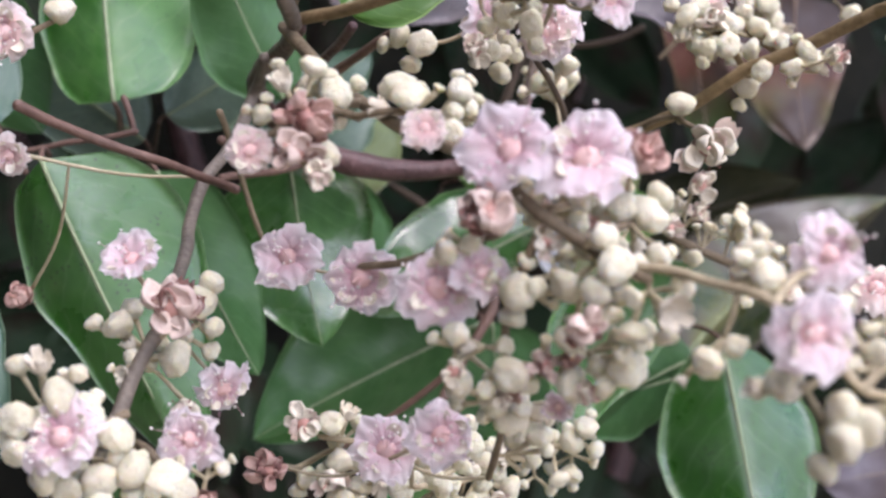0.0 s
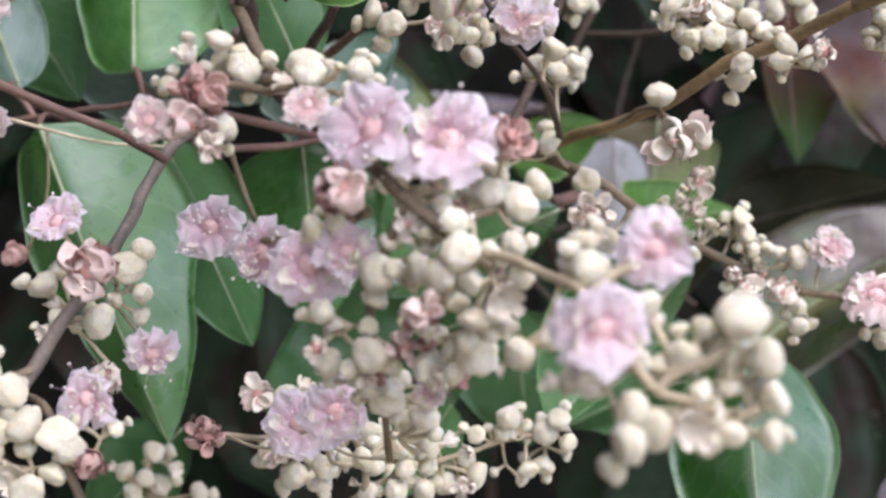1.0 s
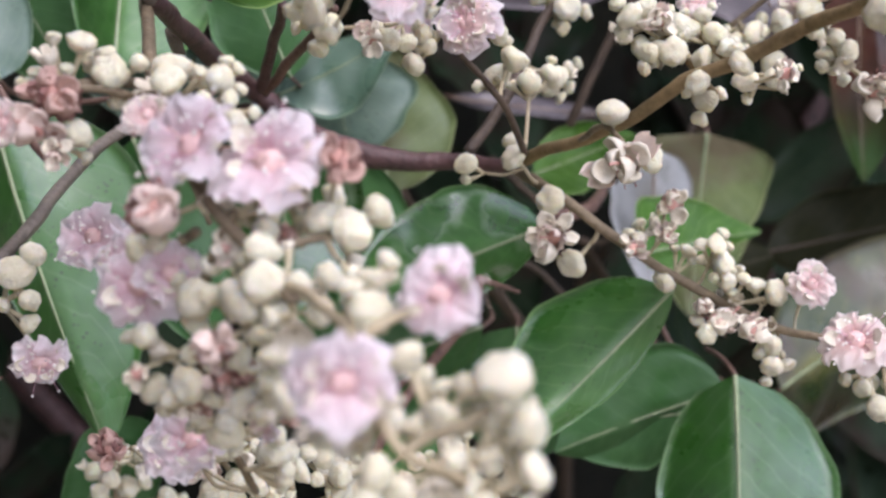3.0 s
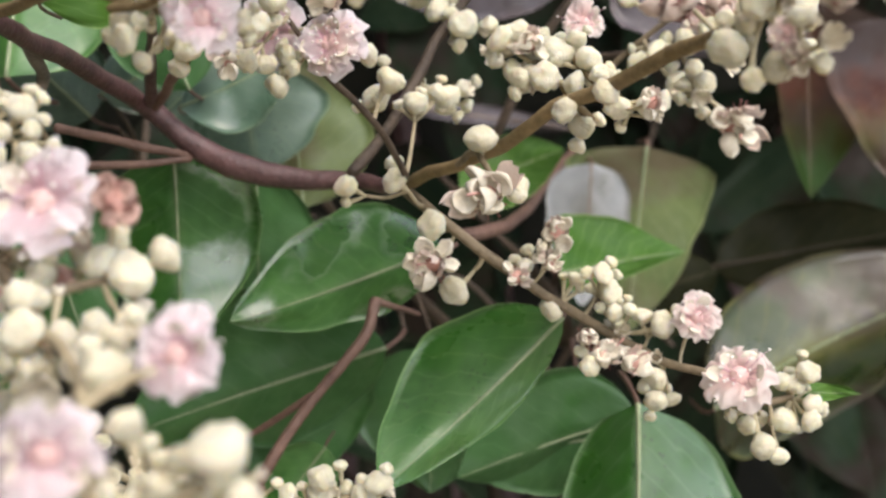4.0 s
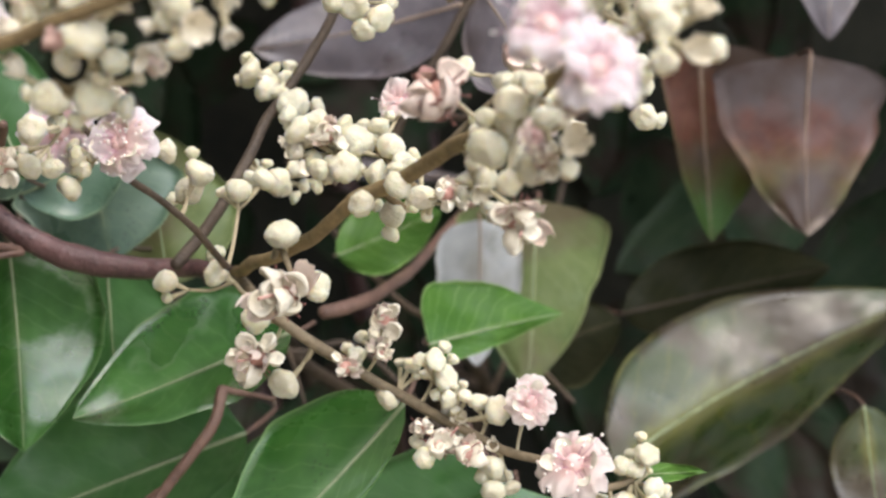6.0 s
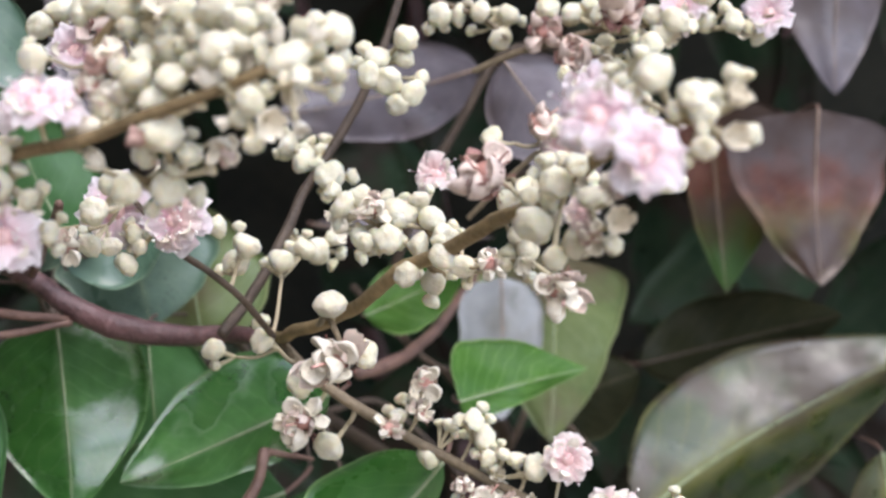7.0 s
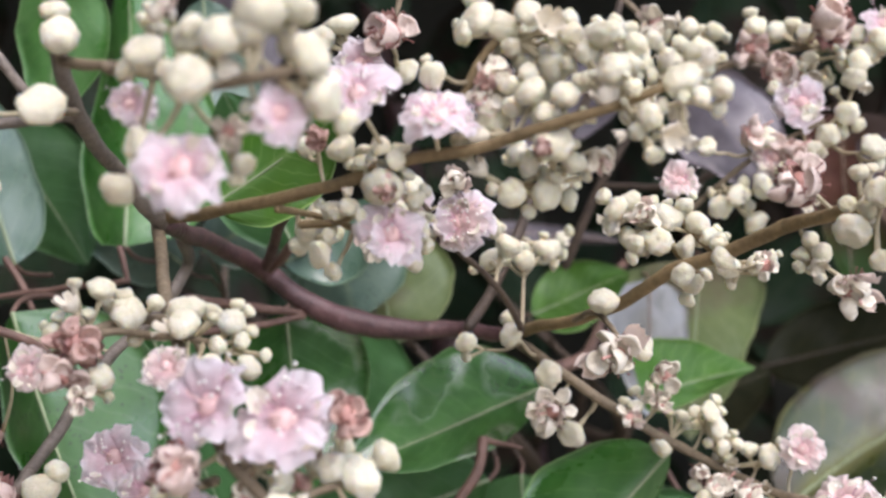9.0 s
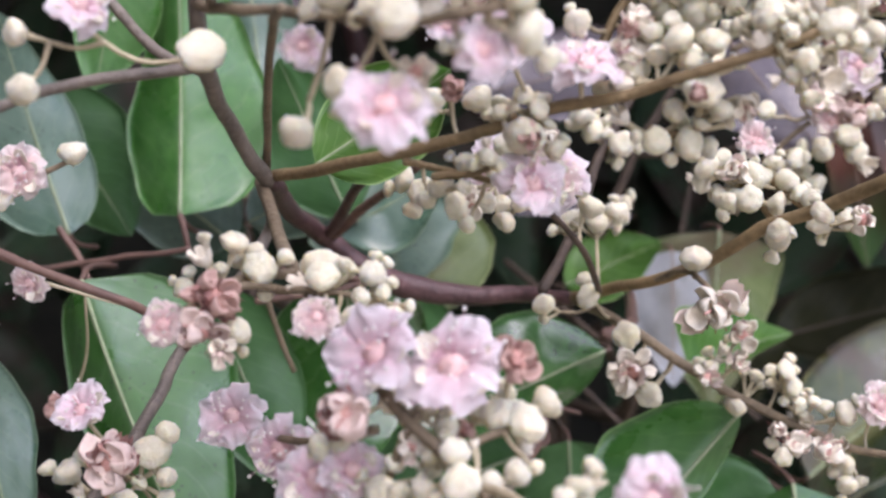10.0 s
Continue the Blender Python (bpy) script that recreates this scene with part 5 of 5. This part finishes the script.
flower(u1_thing, "spentpink", (49.2, 374, 46.1), 13.3, 20, 28)
flower(u1_thing, "pale", (56, 374, 40.3), 12.7, -19, 24)
buds(u1_thing, (75.8, 370, 52.3, 6.9), (79.8, 360, 41.8, 7.7), (65.3, 372, 52.6, 7.9), (52.4, 372, 32, 7.3), (70.7, 372, 46.2, 7.3), (61.9, 372, 31.2, 7.3), (68, 376, 62.8, 6.4), (78, 372, 62.1, 7))
buds(u1_thing, (86.1, 372, 73.2, 7), (79.7, 372, 66.8, 6.4), (61.1, 374, 57.7, 7), (37.1, 374, 43.5, 5.7), (81.1, 360, 29.5, 6.7))
grow_buds(u1_thing)
u2_thing = flower_panicle("pale spray of withered blooms beside the brown leaves")
stem(u2_thing, 0.8, 0.6, (30.3, 385, 22.5), (42.5, 380, 33.5), (54.3, 375, 42.6), (69, 370, 49.8))
buds(u2_thing, (41.8, 378, 26.8, 6.5), (51.3, 377.2, 21.8, 6.5), (45.8, 374.5, 29.7, 5.8), (58.7, 368.8, 35.4, 7), (64.6, 372.6, 27.7, 6.4), (53.7, 373, 45.6, 6.4), (66.5, 372.4, 42.1, 6.4))
flower(u2_thing, "spentpink", (59.8, 372, 40.6), 14, 14, 34)
flower(u2_thing, "fresh", (63.3, 372, 55), 14.4, 2, 15)

# leaves
grow_buds(u2_thing)
a_thing = leafy_branch("leafy twig with large green leaves and pale midribs")
leaf(a_thing, "two", (-149, 344, -1.5), (-119.6, 340, -84), 18, 27, 12, 34, -0.03, early=0.6)
leaf(a_thing, "green", (-131, 390, 16.6), (-135.6, 405, 104), 26, 22, -12, 32, 0.04, early=0.62)
leaf(a_thing, "grey", (-163.4, 386, 11.2), (-181.2, 380, 75.1), 15, 20, 10, 14, 0.08, early=0.7)
leaf(a_thing, "dark", (-82.3, 400, 16.2), (-103.4, 390, 62.2), 17, 17, 0, 12, 0.05)
leaf(a_thing, "grey", (-87.5, 410, 11.6), (-53.9, 410, 30.7), 15, 13, -20, 10, 0.04)
leaf(a_thing, "dark", (-121.9, 372, -4.6), (-97.9, 372, -62.1), 17, 17, 0, 12, 0.05)
leaf(a_thing, "young", (-84.5, 272, 21.6), (-56, 265, 39.5), 12, 13, 0, 14, 0.10)
leaf(a_thing, "grey", (-116.9, 430, 16.2), (-80.8, 430, 35.7), 13, 14, 0, 14, 0.04)
leaf(a_thing, "grey", (-123.8, 445, 9.3), (-164.2, 445, 45.1), 20, 18, 0, 12, 0.04)
leaf(a_thing, "grey", (-178.4, 340, -16.4), (-164.7, 335, -74.4), 13, 12, 0, 8, 0.03)
leaf(a_thing, "dark", (-122.3, 420, -91.9), (-153.3, 420, -122.7), 16, 14, 0, 10, 0.03)
leaf(a_thing, "green", (-147.7, 380, 97.5), (-156, 390, 53.6), 14, 16, 0, 10, 0.03)
leaf(a_thing, "dark", (-182.2, 420, 59.7), (-154.7, 430, 11.6), 20, 20, 0, 10, 0.03)
leaf(a_thing, "grey", (-114.4, 420, 96.5), (-107.1, 410, 38.2), 14, 16, 0, 10, 0.03)
join_leaves(a_thing)
b_thing = leafy_branch("leafy twig with broad glossy wet green leaves")
leaf(b_thing, "wet", (-84.2, 388, -3.4), (-78, 384, -56.5), 27, 24, 6, 16, 0.05, early=0.68)
leaf(b_thing, "wet", (-8, 386, -25.4), (-65.8, 384, -47.5), 24, 11, 3, 27, 0.05)
leaf(b_thing, "dark", (-24.5, 412, -55.2), (-98.5, 405, -84.2), 28, 25, -24, 22, 0.04)
leaf(b_thing, "green", (22.5, 352, -39.2), (-19.5, 340, -83.3), 23, 8, 4, 30, 0.10)
leaf(b_thing, "dark", (51.2, 420, -73.5), (-2.1, 412, -92.2), 21, 19, -24, 22, 0.04)
leaf(b_thing, "two", (46.2, 390, -65.2), (46.7, 360, -143.2), 24, 29, 14, 32, 0.04, early=0.7)
leaf(b_thing, "dark", (-65.5, 420, -5.7), (-63.6, 420, -52.8), 18, 18, 0, 8, 0.03)
leaf(b_thing, "grey", (-74.2, 430, 26.9), (-67.6, 430, -7.3), 26, 26, 0, 8, 0.03)
leaf(b_thing, "green", (-40, 400, -83.3), (-59.4, 400, -112.3), 12, 12, 0, 10, 0.03)
leaf(b_thing, "dark", (-53.5, 430, -55), (-54.9, 430, -103.8), 26, 26, 0, 8, 0.03)
leaf(b_thing, "dark", (-12.6, 440, -57.6), (-10.6, 440, -103.7), 26, 26, 0, 8, 0.03)
leaf(b_thing, "dark", (41.9, 420, -80.6), (-1.5, 420, -88.7), 16, 16, 0, 10, 0.03)
join_leaves(b_thing)
c_thing = leafy_branch("twig with small yellow-green young leaves")
leaf(c_thing, "young", (26.9, 440, -32.4), (69.0, 466, -25.0), 7, 19, 0, 14, 0.05, early=0.55)
leaf(c_thing, "young", (-6.7, 500, -6.3), (30.2, 500, 8.4), 13, 14, 0, 12, 0.06)
leaf(c_thing, "young", (75.8, 330, -52.3), (92.5, 336, -53.2), 2, 2.4, 0, 8, 0.04)
join_leaves(c_thing)
d_thing = leafy_branch("drooping twig with old brown and olive leaves")
leaf(d_thing, "moss", (68, 565, 14.5), (63, 572, -62), 32, 31, 0, 10, 0.03, True)
leaf(d_thing, "olive", (95.0, 535, -87.0), (229.0, 600, -23.0), 56, 31, 18, 38, 0.08)
leaf(d_thing, "brown", (178.1, 576, 73.2), (174.6, 572, 0.4), 37, 37, 0, 16, 0.05, True)
leaf(d_thing, "rust", (137.8, 600, 81.9), (142, 605, -2.4), 16, 38, 0, 12, 0.05, True)
leaf(d_thing, "mauve", (197.1, 600, 162.3), (191.5, 600, 82.1), 28, 28, 0, 14, 0.05, True)
leaf(d_thing, "mauve", (37, 550, 90), (-44, 556, 71), 22, 20, 0, 12, 0.05)
leaf(d_thing, "mauve", (43.3, 440, 74.4), (70.4, 430, 36), 18, 20, 0, 10, 0.04)
leaf(d_thing, "oliveshade", (109.7, 640, -34.2), (197.8, 620, -14.3), 20, 24, 0, 10, 0.04)
leaf(d_thing, "mauve", (192, 500, -137), (136, 500, -137), 20, 20, 0, 10, 0.04)
leaf(d_thing, "olive", (176.5, 500, -58.4), (185.8, 500, -111.2), 14, 14, 0, 10, 0.03)
leaf(d_thing, "moss", (-56.3, 460, -16.4), (-62.4, 455, 34.1), 26, 32, 0, 10, 0.03)
# added leaf: stands for the sky-lit left half of the olive-green leaf
leaf(d_thing, "pale", (44, 552, 6.5), (43, 548, -50), 18, 18, 0, 10, 0.03, early=0.6)
leaf(d_thing, "oliveshade", (61.4, 600, -51.7), (104.1, 600, -35.1), 22, 22, 0, 8, 0.03)
leaf(d_thing, "mauve", (-39.5, 640, 33.3), (44.1, 640, 23.4), 4, 6, 0, 8, 0.02)
leaf(a_thing, "mauve", (-125.9, 600, 171.9), (-130.3, 600, 76.6), 26, 20, 0, 10, 0.04)
join_leaves(d_thing)

# ---- depth of the shrub and the ground ----
ground = mesh("ground", [(-300, -300, 0), (300, -300, 0), (300, 300, 0), (-300, 300, 0)], [(0, 1, 2, 3)], BOUNCE_SOIL)
tagged(new("ground", ground), "unseen bare soil under the shrub, made pale to bounce light up", "ground", "", "structure")


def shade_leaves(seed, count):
    """Leaves inside the shrub, behind the sprays, with the shade put into their colour."""
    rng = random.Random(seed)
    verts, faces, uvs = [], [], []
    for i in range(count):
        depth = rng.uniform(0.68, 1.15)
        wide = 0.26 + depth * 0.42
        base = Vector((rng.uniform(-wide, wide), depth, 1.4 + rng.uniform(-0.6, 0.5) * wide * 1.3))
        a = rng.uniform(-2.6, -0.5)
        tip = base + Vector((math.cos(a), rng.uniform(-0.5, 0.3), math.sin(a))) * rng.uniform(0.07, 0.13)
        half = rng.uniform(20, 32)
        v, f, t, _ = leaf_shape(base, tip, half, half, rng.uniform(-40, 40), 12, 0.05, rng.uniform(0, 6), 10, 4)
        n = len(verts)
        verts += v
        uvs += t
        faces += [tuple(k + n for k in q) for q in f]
    return mesh("shaded_foliage", verts, faces, SHADE_TINT_LEAF, uvs)


tagged(new("shaded_foliage", shade_leaves(5, 420)), "mass of leaves deep inside the shrub, coloured near black for shade", "foliage", "", "stuff")


def shading_crown_leaves(seed, count):
    """Unseen crown leaves, added above and behind the flower sprays to shade the inside."""
    rng = random.Random(seed)
    verts, faces, uvs = [], [], []
    for i in range(count):
        depth = rng.uniform(0.55, 1.3)
        base = Vector((rng.uniform(-1.0, 1.0), depth, 1.4 + rng.uniform(0.30, 0.75) + 0.1 * depth))
        a = rng.uniform(0, 6.28)
        tip = base + Vector((math.cos(a), math.sin(a), rng.uniform(-0.5, 0.1))).normalized() * rng.uniform(0.09, 0.14)
        half = rng.uniform(24, 34)
        v, f, t, _ = leaf_shape(base, tip, half, half, rng.uniform(50, 110), 12, 0.05, rng.uniform(0, 6), 8, 4)
        n = len(verts)
        verts += v
        uvs += t
        faces += [tuple(k + n for k in q) for q in f]
    return mesh("crown_foliage", verts, faces, LEAVES["dark"], uvs)


# out of view: added to keep sky light off the inner leaves
tagged(new("crown_foliage", shading_crown_leaves(11, 1100)), "unseen green leaves added overhead to shade the shrub's inside", "foliage", "", "stuff")


def low_leaves(seed, count):
    """The leaves round the foot of the shrub."""
    rng = random.Random(seed)
    verts, faces, uvs = [], [], []
    for i in range(count):
        depth = rng.uniform(0.55, 1.25)
        base = Vector((rng.uniform(-1.1, 1.1), depth, rng.uniform(0.25, 1.0)))
        a = rng.uniform(0, 6.28)
        tip = base + Vector((math.cos(a), math.sin(a) - 0.4, rng.uniform(-0.7, 0.1))).normalized() * rng.uniform(0.09, 0.14)
        half = rng.uniform(24, 34)
        v, f, t, _ = leaf_shape(base, tip, half, half, rng.uniform(-40, 40), 12, 0.05, rng.uniform(0, 6), 8, 4)
        n = len(verts)
        verts += v
        uvs += t
        faces += [tuple(k + n for k in q) for q in f]
    return mesh("low_foliage", verts, faces, LEAVES["dark"], uvs)


tagged(new("low_foliage", low_leaves(17, 1000)), "dense green leaves round the foot of the shrub", "foliage", "", "stuff")


def trunk():
    """A stout trunk that forks into crooked limbs behind the leaves."""
    rng = random.Random(3)
    owner = tagged(new("shrub_trunk"), "brown woody trunk of the shrub rooted in bare soil", "shrub")
    owner.location = (0.05, 1.15, 0.0)
    foot = Vector((0, 0, -0.05))
    fork = Vector((0.03, -0.02, 0.55))
    line = glide([foot, Vector((-0.02, 0.01, 0.25)), fork], 6)
    verts, faces = tube(line, [0.055 - 0.017 * i / (len(line) - 1) for i in range(len(line))], 12, 0.2)
    part("trunk", mesh("trunk", verts, faces, BARK), owner)
    for k in range(9):
        a = 2 * math.pi * k / 9 + rng.uniform(-0.3, 0.3)
        end = Vector((math.cos(a) * rng.uniform(0.4, 0.9), abs(math.sin(a)) * 0.14 + 0.06, rng.uniform(1.0, 2.0)))
        bend = fork.lerp(end, 0.5) + Vector((rng.uniform(-0.06, 0.06), rng.uniform(0.0, 0.06), 0.10))
        line = glide([fork - Vector((0, 0, 0.05)), bend, end], 10)
        verts, faces = tube(line, [0.024 - 0.018 * i / (len(line) - 1) for i in range(len(line))], 9, 0.2)
        part("limb", mesh("limb", verts, faces, BARK), owner)


trunk()


def dark_block(name, start, end, deep, tall, seed):
    """A closed, thick block with uneven faces between two points on the ground, coloured near black for shade."""
    start, end = Vector((*start, 0)), Vector((*end, 0))
    along = (end - start).normalized()
    out = Vector((-along.y, along.x, 0))
    verts, faces, n = [], [], 56
    rim = [(-0.5, 0), (-0.5, 0.25), (-0.5, 0.5), (-0.5, 0.75), (-0.42, 0.98), (0, 1), (0.42, 0.98), (0.5, 0.75), (0.5, 0.5), (0.5, 0.25), (0.5, 0)]
    for i in range(n + 1):
        for w, h in rim:
            p = start.lerp(end, i / n) + out * w * deep + Vector((0, 0, h * tall))
            shift = noise.noise(p * 2.6 + Vector((seed, 0, 0))) * 0.10 + noise.noise(p * 7) * 0.04
            verts.append(p + out * shift * (1 if w > 0 else -1) + Vector((0, 0, shift * h)))
    m = len(rim)
    for i in range(n):
        for k in range(m - 1):
            a = i * m + k
            faces.append((a, a + 1, a + m + 1, a + m))
    faces += [tuple(range(m))[::-1], tuple(n * m + k for k in range(m))]
    return mesh(name, verts, faces, SHADE_BLOCK)


# added block whose colour stands for the darkness behind the leaves
tagged(new("backdrop", dark_block("backdrop", (-2.6, 1.62), (2.6, 1.62), 0.5, 2.6, 0)), "block added behind the leaves, coloured near black for deep shade", "hedge", "", "structure")
# unseen hedge, added to darken what the leaves' left halves reflect
tagged(new("hedge", dark_block("hedge", (-2.5, 2.0), (-2.5, -9.0), 0.6, 7.0, 5)), "unseen tall dark block added beside the shrub to shut out sky light", "hedge", "", "structure")
